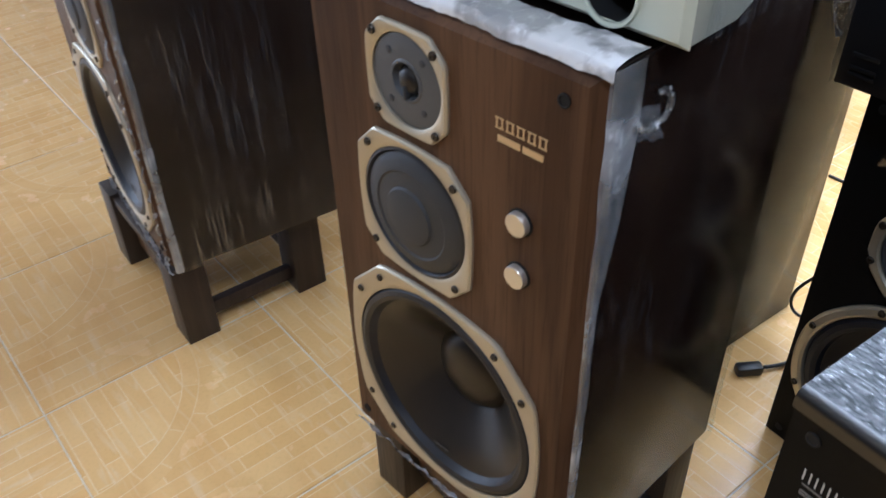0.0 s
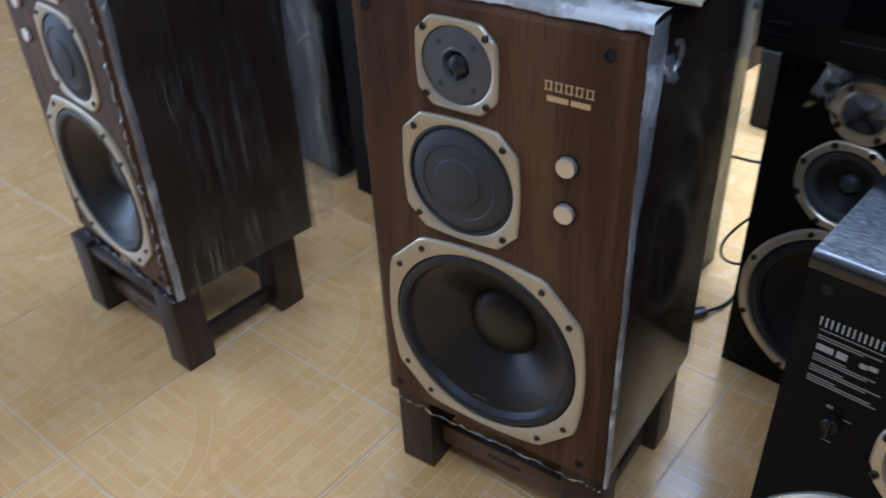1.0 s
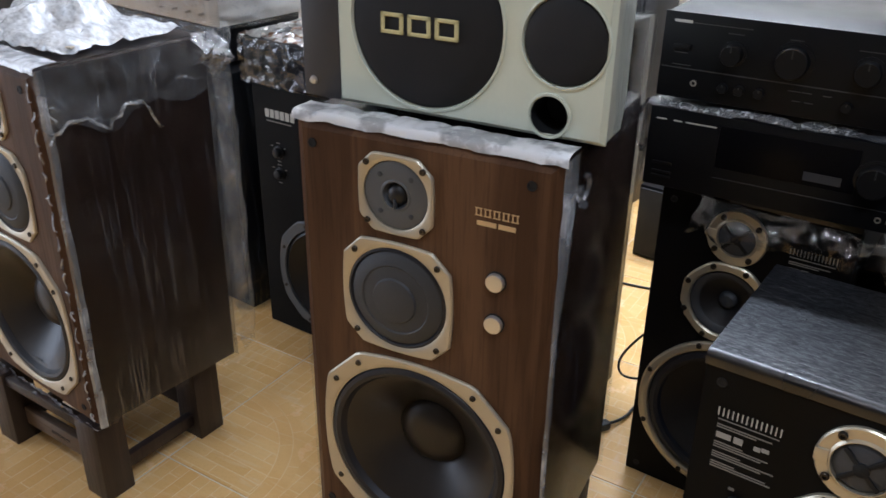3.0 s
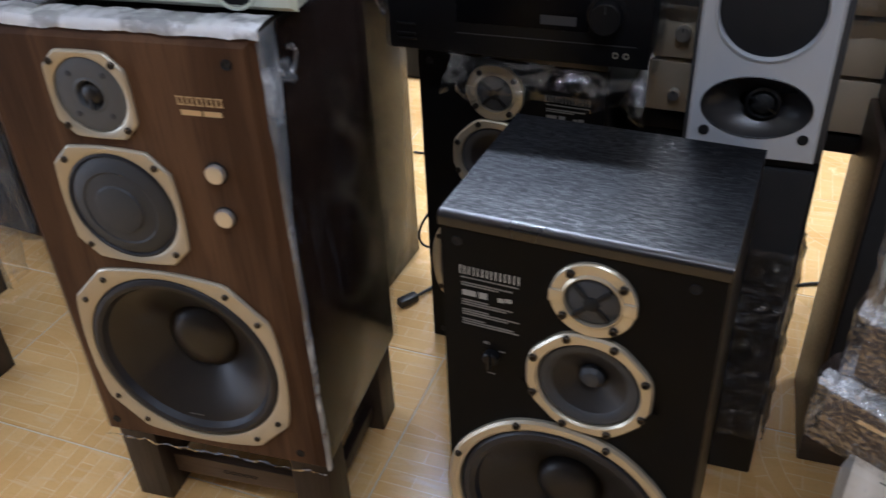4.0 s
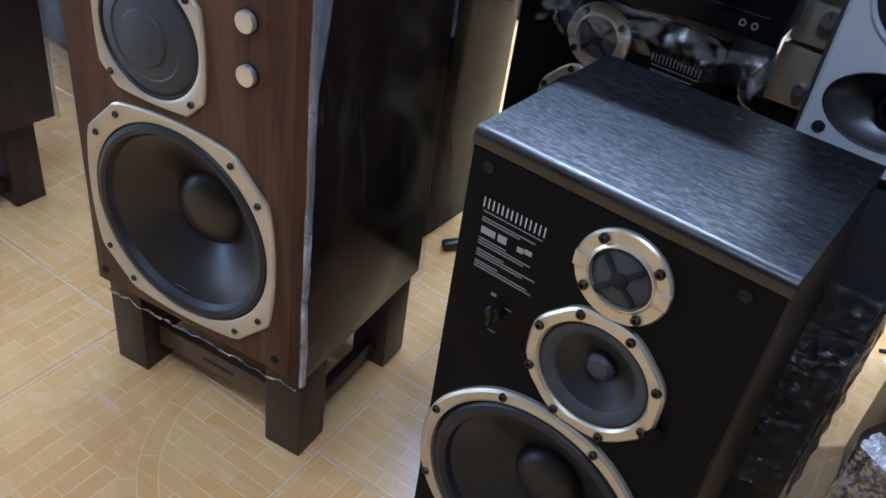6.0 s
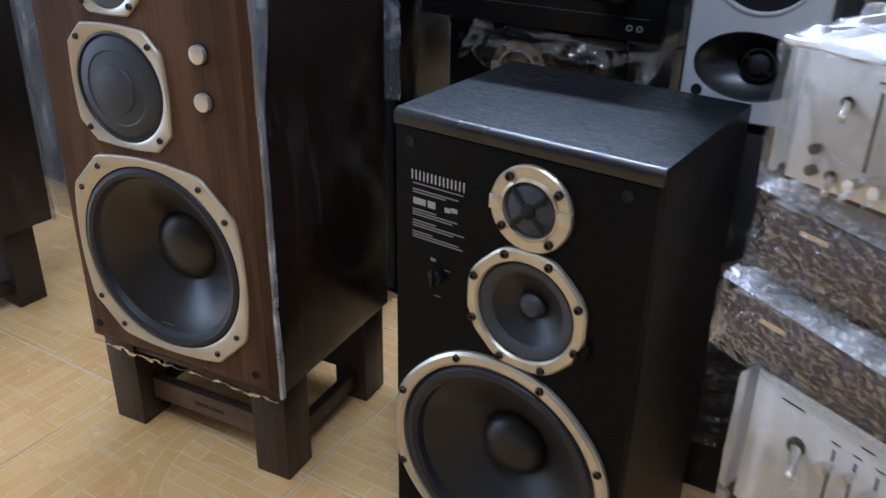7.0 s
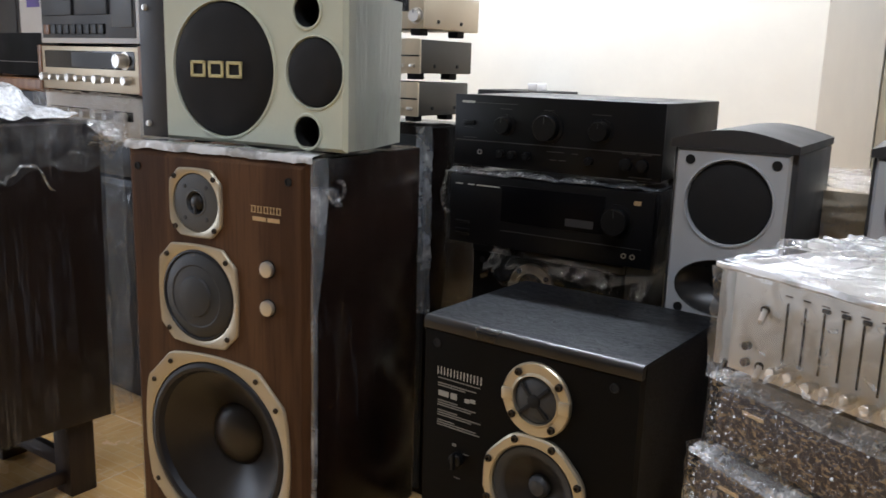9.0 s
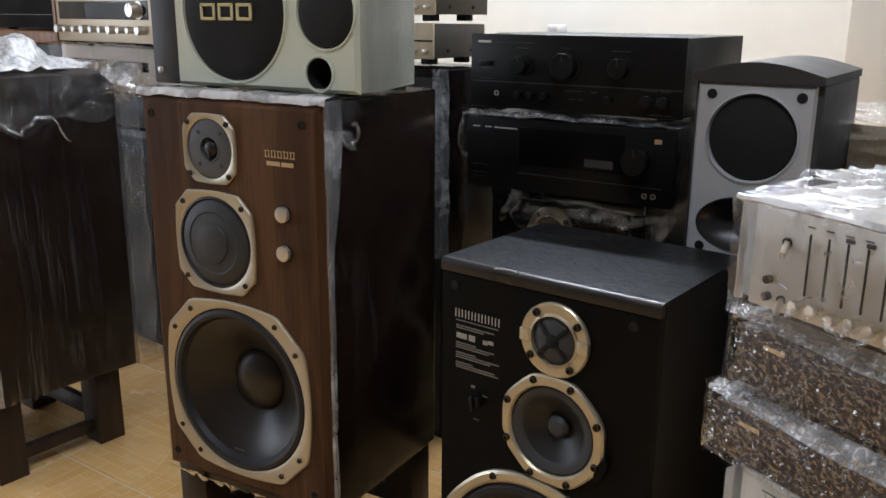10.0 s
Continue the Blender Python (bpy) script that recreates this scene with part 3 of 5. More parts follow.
def build_room():
    wall("wall_north", -4.72, -0.125, 2.6, 3.9, 0, 3.0, WALL, "cream painted plaster wall behind the stacked equipment")
    wall("wall_north_far", -0.125, 2.62, 3.7, 3.9, 0, 3.0, WALL_COOL, "white painted plaster wall behind the shelf rack")
    # east and south walls are unseen, added to close the room and limit bounce
    wall("wall_east", 2.5, 2.62, -3.0, 3.7, 0, 3.0, WALL_DIM, "unseen side wall, toned dim to hold back bounced light")
    wall("wall_south", -4.72, 2.62, -3.12, -3.0, 0, 3.0, WALL_DIM, "unseen wall behind the view, toned dim to hold back bounced light")
    bm = box(-4.72, -4.6, -3.0, -2.9, 0, 3.0)
    box(-4.72, -4.6, -0.7, 2.6, 0, 3.0, bm=bm)
    box(-4.72, -4.6, -2.9, -0.7, 2.5, 3.0, bm=bm)
    solid("wall_west", bm, WALL_COOL, pose(0, 0, 0), "white painted wall with the open shop front", "wall", kind="structure")
    solid("ceiling", box(-4.72, 2.62, -3.12, 3.9, 3.0, 3.1), CEIL, pose(0, 0, 0), "plain white painted ceiling", "ceiling", kind="structure")
    # tube light fittings under the ceiling
    glow, _, _, b = nodes_of("lit_tube")
    b.inputs["Emission Color"].default_value, b.inputs["Emission Strength"].default_value = (1.0, 0.96, 0.88, 1), 6.0
    for tx, ty, _ in TUBES:
        t = thing("tube_light", pose(tx, ty, 2.9), "white ceiling tube light, lit", "lamp", "tube lights")
        part("housing", box(-0.62, 0.62, -0.03, 0.03, 0.04, 0.1, 0.004), WHITE_CASE, t)
        bm = bmesh.new()
        bmesh.ops.create_cone(bm, cap_ends=True, segments=16, radius1=0.013, radius2=0.013, depth=1.18, matrix=pose(0, 0, 0.02, 0, 90, 0))
        part("tube", bm, glow, t, "glowing white glass tube")
    t = thing("tube_light", pose(*WALL_TUBE), "white tube light fixed high on the wall, lit", "lamp", "tube lights")
    part("housing", box(-0.62, 0.62, 0.02, 0.096, -0.03, 0.03, 0.004), WHITE_CASE, t)
    bm = bmesh.new()
    bmesh.ops.create_cone(bm, cap_ends=True, segments=16, radius1=0.013, radius2=0.013, depth=1.18, matrix=pose(0, 0, 0, 0, 90, 0))
    part("tube", bm, glow, t, "glowing white glass tube")
    # added housings and shades for the unseen fill lamps on the back wall
    for tx in WALL_FILLS:
        t = thing("wall_fill_batten", pose(tx, 1.80, 2.9), "added unseen ceiling batten that brightens the back wall, lit", "lamp", "wall washers")
        part("housing", box(-0.58, 0.58, -0.05, 0.05, 0.02, 0.1, 0.004), WHITE_CASE, t)
        part("shade", box(-0.58, 0.58, -0.056, -0.050, -0.09, 0.06, 0.001), WHITE_CASE, t)


# ---- three-way walnut loudspeaker on its stand ----
OW, OD, OZ0, OZ1 = 0.378, 0.328, 0.180, 0.857


def walnut_driver(kind, parent, cx, cz, plate, hole, spots, y=0.0):
    """Frame plate with its screws; the rest is added to it."""
    bm = rings([(plate, 0.0), (plate, 0.003), (plus(plate, -0.0022), 0.0052), (plus(hole + 0.004, 0), 0.0052), (hole, 0.003), (hole, -0.016)], 96, cap=False)
    fr = part(kind, bm, GOLD_PALE, parent, "pale gold frame", pose(cx, y, cz))
    screws(fr, spots, -0.0045)
    return fr


def walnut_speaker(m, label, swag=False):
    # the wrapped one is the mirror image of the other
    at = (lambda x: OW - x) if swag else (lambda x: x)
    sp = thing("loudspeaker", m, label, "loudspeaker", "pair of walnut loudspeakers")
    wx, wz, mx, mz, tx, tz = at(0.1846), 0.3664, at(0.1564), 0.6215, at(0.1565), 0.7744
    # panel colour carries shade on the bare one, film haze on the wrapped one
    carcass(sp, OW, 0.0108, OD, OZ0, OZ1, HAZED_SIDE if swag else SHADED_SIDE, "walnut cabinet panel, toned for shade and film haze")
    part("baffle", baffle(OW, OZ0, OZ1, [(wx, wz, 0.146), (mx, mz, 0.077), (tx, tz, 0.048)], 0.014, 0.0110), WALNUT, sp, "walnut veneered front")
    # woofer
    w = walnut_driver("woofer", sp, wx, wz, cut_plate(0.1580, 0.1765, 12.5), 0.1452,
                      [(sx * a, sz * b) for sx in (-1, 1) for sz in (-1, 1) for a, b in ((0.1321, 0.0921), (0.0921, 0.1321))])
    part("surround", rings([(0.1452, -0.001), (0.142, 0.0035), (0.136, 0.0052), (0.130, 0.003), (0.126, -0.004), (0.1245, -0.006)], 72, cap=False), RUBBER, w, "black rubber surround")
    part("cone", rings([(0.1247, -0.006), (0.114, -0.011), (0.095, -0.024), (0.076, -0.038), (0.062, -0.049), (0.054, -0.056)], 72, cap=False), BROWN_CONE, w, "brown-black paper cone")
    part("dust_cap", rings([(0.0555, -0.0555), (0.054, -0.053), (0.048, -0.0465), (0.036, -0.0405), (0.020, -0.0370), (0.004, -0.0360)], 48), BROWN_CONE, w, "domed black dust cap")
    bm = box(-0.012, 0.012, -0.0003, 0.0003, -0.0012, 0.0012)
    part("printed_mark", bm, DIM_PRINT, w, "small pale print", pose(-0.012, 0.0075, -0.1165, 25, 0, 0))
    # midrange behind its mesh
    w = walnut_driver("midrange", sp, mx, mz, cut_plate(0.0858, 0.0995, 11), 0.0765, [(sx * 0.0632, sz * 0.0632) for sx in (-1, 1) for sz in (-1, 1)])
    part("rim", rings([(0.0765, -0.002), (0.0765, 0.003), (0.073, 0.004), (0.071, 0.001)], 64, cap=False), RUBBER, w, "black rim")
    part("mesh_cover", rings([(0.071, 0.001), (0.066, 0.0045), (0.052, 0.0075), (0.050, 0.0062), (0.034, 0.0085), (0.032, 0.0112), (0.022, 0.0135), (0.008, 0.0145)], 64), GREY_MESH, w, "dark grey metal mesh")
    # tweeter
    w = walnut_driver("tweeter", sp, tx, tz, cut_plate(0.0560, 0.0645, 13), 0.0478, [(sx * 0.0413, sz * 0.0408) for sx in (-1, 1) for sz in (-1, 1)])
    part("plate", rings([(0.0478, -0.003), (0.0470, 0.001), (0.045, 0.0018), (0.022, 0.0018), (0.0205, 0.003), (0.0185, 0.003), (0.017, -0.004), (0.015, -0.006)], 56, cap=False), TWEETER_GREY, w, "grey round tweeter plate")
    part("dome", rings([(0.0152, -0.006), (0.0135, -0.001), (0.009, 0.003), (0.003, 0.0045)], 32), PAPER_CONE, w, "black dome")
    part("phase_bar", box(-0.0016, 0.0016, -0.006, 0.002, -0.018, -0.004, 0.0008), GREY_MESH, w)
    for sx in (-1, 1):
        for sz in (-1, 1):
            part("rivet", rings([(0.0036, 0), (0.0036, 0.0008), (0.003, 0.001)], 12), GREY_MESH, w, m=pose(sx * 0.023, -0.0016, sz * 0.0255))
    # sockets, knobs, lettering
    for x, z in ((0.029, 0.8238), (0.3415, 0.8238), (0.029, 0.2146), (0.3415, 0.2146)):
        piece("grille_socket", socket_mesh, sp, x, 0, z)
    for z in (0.6855, 0.6238):
        k = part("knob", rings([(0.0124, 0.0), (0.0124, 0.0068), (0.0117, 0.0080), (0.009, 0.0084), (0.002, 0.0085)], 36), CHROME, sp, "round aluminium knob", pose(at(0.3015), 0, z))
        part("knob_ring", rings([(0.0144, 0.0), (0.0144, 0.0010), (0.0122, 0.0014)], 36, cap=False), HOLE, k, "dark ring")
    bm = bmesh.new()
    for i in range(5):
        x = (0.269 if not swag else 0.049) + i * 0.0122
        box(x, x + 0.0098, -0.0008, 0.0002, 0.7715, 0.7727, bm=bm)
        box(x, x + 0.0098, -0.0008, 0.0002, 0.7811, 0.7823, bm=bm)
        box(x + 0.001, x + 0.0026, -0.0008, 0.0002, 0.7727, 0.7811, bm=bm)
        box(x + 0.0072, x + 0.0088, -0.0008, 0.0002, 0.7727, 0.7811, bm=bm)
    part("emblem", bm, GOLD_PRINT, sp, "gold printed emblem")
    px = 0.272 if not swag else 0.052
    bm = box(px, px + 0.026, -0.0007, 0.0002, 0.7590, 0.7655)
    box(px + 0.029, px + 0.052, -0.0007, 0.0002, 0.7590, 0.7655, bm=bm)
    part("printed_bar", bm, GOLD_PRINT, sp, "gold printed line")
    # stretch wrap on sides, back and top, its drawn edges
    part("plastic_wrap", wrap_box(-0.004, OW + 0.004, 0.012, OD + 0.004, OZ0 - 0.004, OZ1 + 0.003, 1.3, 0.0035, 26, "lrtb", 10.0), FILM_STREAK if swag else FILM_SLICK, sp, "clear streaked stretch wrap")

    def corner(u, v):
        # a milky band round the front corner, wider towards the top
        wide = 0.010 + (0.030 * min(1.0, max(0.0, v - 0.55) / 0.35) ** 1.5 if not swag else 0.004) + 0.004 * noise.noise(Vector((v * 7, 3, 1)))
        y = -0.002 + wide * u
        return crumple((OW + 0.0015 + 0.004 * min(1.0, u * 4) + 0.0015 * noise.noise(Vector((v * 16, u * 5, 8))), y + 0.006, OZ0 + v * (OZ1 - OZ0 + 0.003)), 2, 12, 0.0007)
    part("wrap_edge", sheet(8, 80, corner), FILM_MILKY, sp, "whitish wrap edge along the corner")

    def brow(u, v):
        # thick fold of film over the top front edge, highlight painted as white veil
        a = v * 2.2
        y = 0.012 - 0.010 * math.cos(min(a, 1.57)) + 0.034 * max(0.0, v - 0.5) * 2
        z = OZ1 - 0.004 + 0.013 * math.sin(min(a, 1.57)) - 0.005 * max(0.0, v - 0.7)
        return crumple((-0.003 + u * (OW + 0.007), y, z + 0.0015 * noise.noise(Vector((u * 9, 2, 4)))), 5, 38, 0.0026)
    part("wrap_edge", sheet(110, 8, brow), FILM_WHITENED, sp, "thick fold of wrap along the top edge, whitened for its highlight")
    part("wrap_fringe", sheet(120, 5, lambda u, v: crumple((u * OW, -0.005 + 0.010 * v, OZ0 + 0.003 - 0.016 * v * (0.55 + abs(noise.noise(Vector((u * 11, 2, 5)))))), 7, 55, 0.0040)), FILM_WHITENED, sp, "torn wrap hanging under the front", sharp=1)
    if not swag:
        knot = [(OW + 0.008, 0.060 + 0.022 * math.cos(a), 0.808 + 0.016 * math.sin(a)) for a in [3.4 + 0.28 * i for i in range(16)]]
        part("wrap_knot", rope(knot, 0.0028, 3, 8, 1.2), FILM_GLINT, sp, "twisted knot of wrap")
        part("wrap_knot", sheet(14, 8, lambda u, v: crumple((OW + 0.006 + 0.006 * v, 0.030 + 0.040 * u, 0.818 - 0.026 * v - 0.01 * u), 3, 50, 0.004)), FILM_SWAG, sp, "twisted knot of wrap")
    else:
        def veil(u, v):
            drop = v * (0.115 - 0.02 * u + 0.03 * noise.noise(Vector((u * 4.3, 4, 1))))
            return crumple((OW + 0.005 + 0.008 * v + 0.004 * noise.noise(Vector((u * 14, v * 3, 2))), -0.004 + u * (OD + 0.02), OZ1 + 0.006 - drop), 6, 22, 0.005)
        part("wrap_swag", sheet(60, 18, veil), FILM_SWAG, sp, "loose wrap hanging from the top edge")
        hem = [(OW + 0.013, 0.005 + 0.21 * i / 22, OZ1 - 0.112 + 0.030 * abs(math.sin(i * 0.30)) - (0.03 * max(0, i - 19) / 3)) for i in range(23)]
        part("wrap_hem", rope([crumple(p, 3, 60, 0.008) for p in hem], 0.0030, 4, 8, 1.3), FILM_GLINT, sp, "curled hem of the loose wrap")
        part("wrap_corner", sheet(16, 16, lambda u, v: crumple((OW - 0.010 + 0.050 * math.sin(u * 3.1), OD - 0.035 + 0.065 * v, OZ1 + 0.006 - 0.085 * u * (0.6 + 0.4 * v)), 16, 34, 0.010)), FILM_GLINT, sp, "bunched wrap at the back top corner")
        part("wrap_corner", sheet(8, 60, lambda u, v: crumple((OW - 0.006 + 0.040 * u * (1 - 0.4 * v), OD - 0.004 + 0.055 * math.sin(u * 3.1), OZ0 + 0.02 + v * (OZ1 - OZ0)), 16, 18, 0.008)), FILM_SWAG, sp, "gathered wrap at the back corner")
        rng = random.Random(12)
        for i in range(18):
            z, r = OZ0 + 0.02 + 0.037 * i, rng.uniform(0.5, 1.0)
            spike = [(OW - 0.002 - 0.014 * r * k / 5, -0.003 - 0.004 * math.sin(k), z + 0.020 * r * math.sin(k * 0.6 + i)) for k in range(6)]
            part("wrap_whisker", rope(spike, 0.0016, i, 5, 0.9), FILM_MILKY, sp, "torn whisker of wrap")
    return sp


def speaker_stand(m, label):
    st = thing("speaker_stand", m, label, "speaker stand", "stands of the walnut loudspeakers")
    leg = finish("leg", box(0, 0.064, 0, 0.064, 0, OZ0 - 0.0005, 0.0025), STAND_WOOD)
    x0, x1, y0, y1 = -0.002, 0.302, 0.028, 0.264
    for x in (x0, x1):
        for y in (y0, y1):
            piece("leg", leg, st, x, y, 0)
    rail = part("front_rail", box(x0 + 0.064, x1, y0 + 0.030, y0 + 0.048, 0.040, 0.082, 0.002), STAND_RAIL, st, "brown front rail with a printed mark")
    bm = bmesh.new()
    for i in range(5):
        rings([(0.0062, 0.0), (0.0062, 0.0006), (0.0040, 0.0006), (0.0040, 0.0)], 12, 0.160 + i * 0.0125, 0.061, y0 + 0.030, 1.0, 0.62, cap=False, bm=bm)
    part("printed_mark", bm, HOLE, rail, "dark printed emblem")
    part("back_rail", box(x0 + 0.064, x1, y1 + 0.024, y1 + 0.042, 0.040, 0.082, 0.002), STAND_WOOD, st)
    for x in (x0 + 0.028, x1 + 0.028):
        part("side_rail", box(x, x + 0.018, y0 + 0.064, y1, 0.030, 0.060, 0.002), STAND_WOOD, st)
    for z in (OZ0 - 0.030,):
        part("top_rail", box(x0 + 0.064, x1, y0 + 0.006, y0 + 0.024, z, z + 0.022, 0.002), STAND_WOOD, st)
        part("top_rail", box(x0 + 0.064, x1, y1 + 0.046, y1 + 0.064, z, z + 0.022, 0.002), STAND_WOOD, st)
    return st


# ---- three-way black loudspeaker ----
DW, DD, DH = 0.334, 0.262, 0.647


def black_speaker(m, label, mirrored=False):
    sp = thing("loudspeaker", m, label, "loudspeaker", "pair of black three-way loudspeakers")
    wx, wz, mx, mz, tx, tz = 0.1617, 0.200, 0.1917, 0.4418, 0.1905, 0.5717
    px = 0.0
    if mirrored:
        wx, mx, tx, px = DW - wx, DW - mx, DW - tx, 0.206
    carcass(sp, DW, 0.0, DD, 0, DH - 0.0005, BLACK_ASH, "black ash veneered panel", 0.0)
    part("top_board", box(0, DW, -0.0028, DD, DH, DH + 0.004), BLACK_ASH_TOP, sp, "black ash top")
    bm = bmesh.new()
    prof = [(-0.003, DH), (-0.003, DH + 0.004)] + [(-0.0055 - 0.0085 * math.sin(i * math.pi / 12), DH - 0.0045 + 0.0085 * math.cos(i * math.pi / 12)) for i in range(7)] + [(-0.014, DH - 0.0138), (-0.003, DH - 0.0138)]
    rows = [[bm.verts.new((x, y, z)) for y, z in prof] for x in (0, DW)]
    for i in range(len(prof)):
        k = (i + 1) % len(prof)
        bm.faces.new((rows[0][i], rows[1][i], rows[1][k], rows[0][k]))
    for row in rows:
        bm.faces.new(row)
    part("front_edge", bm, BLACK_EDGE, sp, "rounded satin black front edge")
    part("baffle", baffle(DW, 0, DH - 0.014, [(wx, wz, 0.146), (mx, mz, 0.066), (tx, tz, 0.036)], 0.002, 0.0120), BLACK_ASH_FRONT, sp, "matt black front", pose(0, -0.012, 0))
    y = -0.012
    eight = lambda r, off: [(r * math.cos(radians(off + 45 * i)), r * math.sin(radians(off + 45 * i))) for i in range(8)]
    # woofer
    f = octagon(0.164, 0.012)
    w = part("woofer", rings([(f, 0), (f, 0.005), (plus(f, -0.004), 0.008), (0.150, 0.0085), (0.146, 0.006), (0.143, -0.02)], 96, cap=False), GOLD, sp, "champagne gold ring", pose(wx, y, wz))
    screws(w, eight(0.1565, 22.5), -0.006, bolt_mesh)
    part("surround", rings([(0.144, 0.000), (0.139, 0.006), (0.131, 0.007), (0.124, 0.003), (0.121, -0.006)], 72, cap=False), RUBBER, w, "grey-black rubber surround")
    part("cone", rings([(0.1212, -0.006), (0.105, -0.016), (0.080, -0.032), (0.055, -0.047), (0.046, -0.052)], 72, cap=False), PAPER_CONE, w, "black paper cone")
    part("dust_cap", rings([(0.047, -0.051), (0.045, -0.043), (0.036, -0.034), (0.020, -0.029), (0.004, -0.0275)], 48), PAPER_CONE, w, "domed black dust cap")
    # midrange
    f = octagon(0.0815, 0.03)
    w = part("midrange", rings([(f, 0), (f, 0.005), (plus(f, -0.003), 0.0075), (0.0665, 0.0080), (0.064, 0.005), (0.063, -0.02)], 96, cap=False), GOLD, sp, "champagne gold ring", pose(mx, y, mz))
    screws(w, eight(0.0745, 22.5), -0.0055, bolt_mesh)
    part("surround", rings([(0.0635, 0.001), (0.061, 0.004), (0.057, 0.004), (0.049, 0.001), (0.047, -0.001)], 64, cap=False), GREY_MESH, w, "dark grey fabric surround")
    part("cone", rings([(0.0472, -0.001), (0.040, -0.006), (0.026, -0.014), (0.015, -0.020)], 56, cap=False), PAPER_CONE, w, "black paper cone")
    part("dust_cap", rings([(0.0165, -0.019), (0.0155, -0.013), (0.011, -0.008), (0.003, -0.0062)], 32), GREY_MESH, w, "grey dome")
    for sx in (-1, 1):
        part("cable_slot", rings([(0.012, 0.0), (0.012, 0.0012)], 24, sx=0.55, sz=1.6), BLACK_ASH_FRONT, w, m=pose(sx * 0.0775, -0.0072, -0.030, 0, sx * 22, 0))
    # tweeter
    w = part("tweeter", rings([(0.0515, 0), (0.0515, 0.004), (0.0495, 0.0062), (0.0375, 0.0062), (0.0345, 0.0085), (0.0335, 0.0085), (0.0325, -0.01)], 72, cap=False), GOLD, sp, "champagne gold ring", pose(tx, y, tz))
    screws(w, [(0.0435 * math.cos(radians(a)), 0.0435 * math.sin(radians(a))) for a in (38, 128, 218, 308)], -0.005, bolt_mesh)
    for sx in (-1, 1):
        part("side_clip", box(-0.008, 0.008, -0.0085, 0, -0.009, 0.009, 0.0015), GOLD, w, m=pose(sx * 0.0435, 0, 0))
    part("mesh_cover", rings([(0.0328, 0.002), (0.028, 0.0055), (0.016, 0.0085), (0.004, 0.0095)], 48), GREY_MESH, w, "dark grey mesh dome")
    for a in (45, 135):
        part("guard_bar", box(-0.030, 0.030, -0.0105, -0.007, -0.0028, 0.0028, 0.001), HOLE, w, m=pose(0, 0, 0, 0, a, 0))
    part("dome", rings([(0.010, 0.006), (0.009, 0.011), (0.004, 0.013)], 24), HOLE, w)
    for x, z in ((0.0235, 0.614), (0.299, 0.615), (0.0235, 0.022), (0.299, 0.022)):
        piece("grille_socket", socket_mesh, sp, x, y, z)
    # printed emblem and lines, all plain marks
    for i in range(7):
        x = px + 0.0255 + i * 0.0114
        for k in (0, 0.0058):
            # mirrored one's print is dimmed in colour for the shade and film before it
            part("printed_mark", box(x + k, x + k + 0.0014, y - 0.0006, y + 0.0002, 0.568, 0.580), DIM_PRINT if mirrored else WHITE_PRINT, sp, "pale printed bar")
    part("printed_line", box(px + 0.027, px + 0.1000, y - 0.0005, y + 0.0002, 0.5625, 0.5640), DIM_PRINT, sp)
    for z, mn in ((0.5545, 0.066), (0.5510, 0.048), (0.5285, 0.035), (0.5250, 0.066), (0.5215, 0.058), (0.5135, 0.035), (0.5100, 0.075), (0.5065, 0.060), (0.4985, 0.030), (0.4950, 0.068), (0.4915, 0.074)):
        part("printed_line", box(px + 0.027, px + 0.027 + mn, y - 0.0005, y + 0.0002, z, z + 0.0018), DIM_PRINT, sp)
    bm = box(px + 0.028, px + 0.046, y - 0.0006, y + 0.0002, 0.5365, 0.5445)
    box(px + 0.0495, px + 0.0605, y - 0.0006, y + 0.0002, 0.5360, 0.5450, bm=bm)
    box(px + 0.074, px + 0.082, y - 0.0006, y + 0.0002, 0.5365, 0.5425, bm=bm)
    box(px + 0.083, px + 0.092, y - 0.0006, y + 0.0002, 0.5385, 0.5440, bm=bm)
    # same shade put into the print colour when mirrored
    part("printed_block", bm, DIM_PRINT if mirrored else MID_PRINT, sp, "pale printed blocks")
    k = part("level_knob", rings([(0.010, 0), (0.010, 0.009), (0.008, 0.011)], 24), BLACK_KNOB, sp, "black level knob", pose(px + 0.066, y, 0.449))
    part("pointer", box(-0.0022, 0.0022, -0.016, -0.009, -0.012, 0.012, 0.001), BLACK_KNOB, k)
    for xa, xb, za, zb in ((0.055, 0.062, 0.466, 0.470), (0.075, 0.084, 0.458, 0.4595), (0.060, 0.070, 0.418, 0.4195)):
        part("scale_mark", box(px + xa, px + xb, y - 0.0005, y + 0.0002, za, zb), DIM_PRINT, sp)
    return sp


# ---- hi-fi units ----
def unit(name, m, w, d, h, face, case, label, category, group="", foot=0.008):
    """Case, face plate and four feet; the front is at y = 0, the case starts behind the plate."""
    t = thing(name, m, label, category, group)
    part("case", box(0.003, w - 0.003, 0.0062, d, foot, h - 0.001, 0.002), case, t)
    part("front_panel", box(0, w, 0, 0.006, foot - 0.001, h, 0.0015), face, t)
    fm = finish("foot", box(-0.014, 0.014, -0.014, 0.014, 0, foot + 0.001, 0.002), HOLE)
    for x in (0.04, w - 0.04):
        for y in (0.04, d - 0.04):
            piece("foot", fm, t, x, y, 0)
    return t


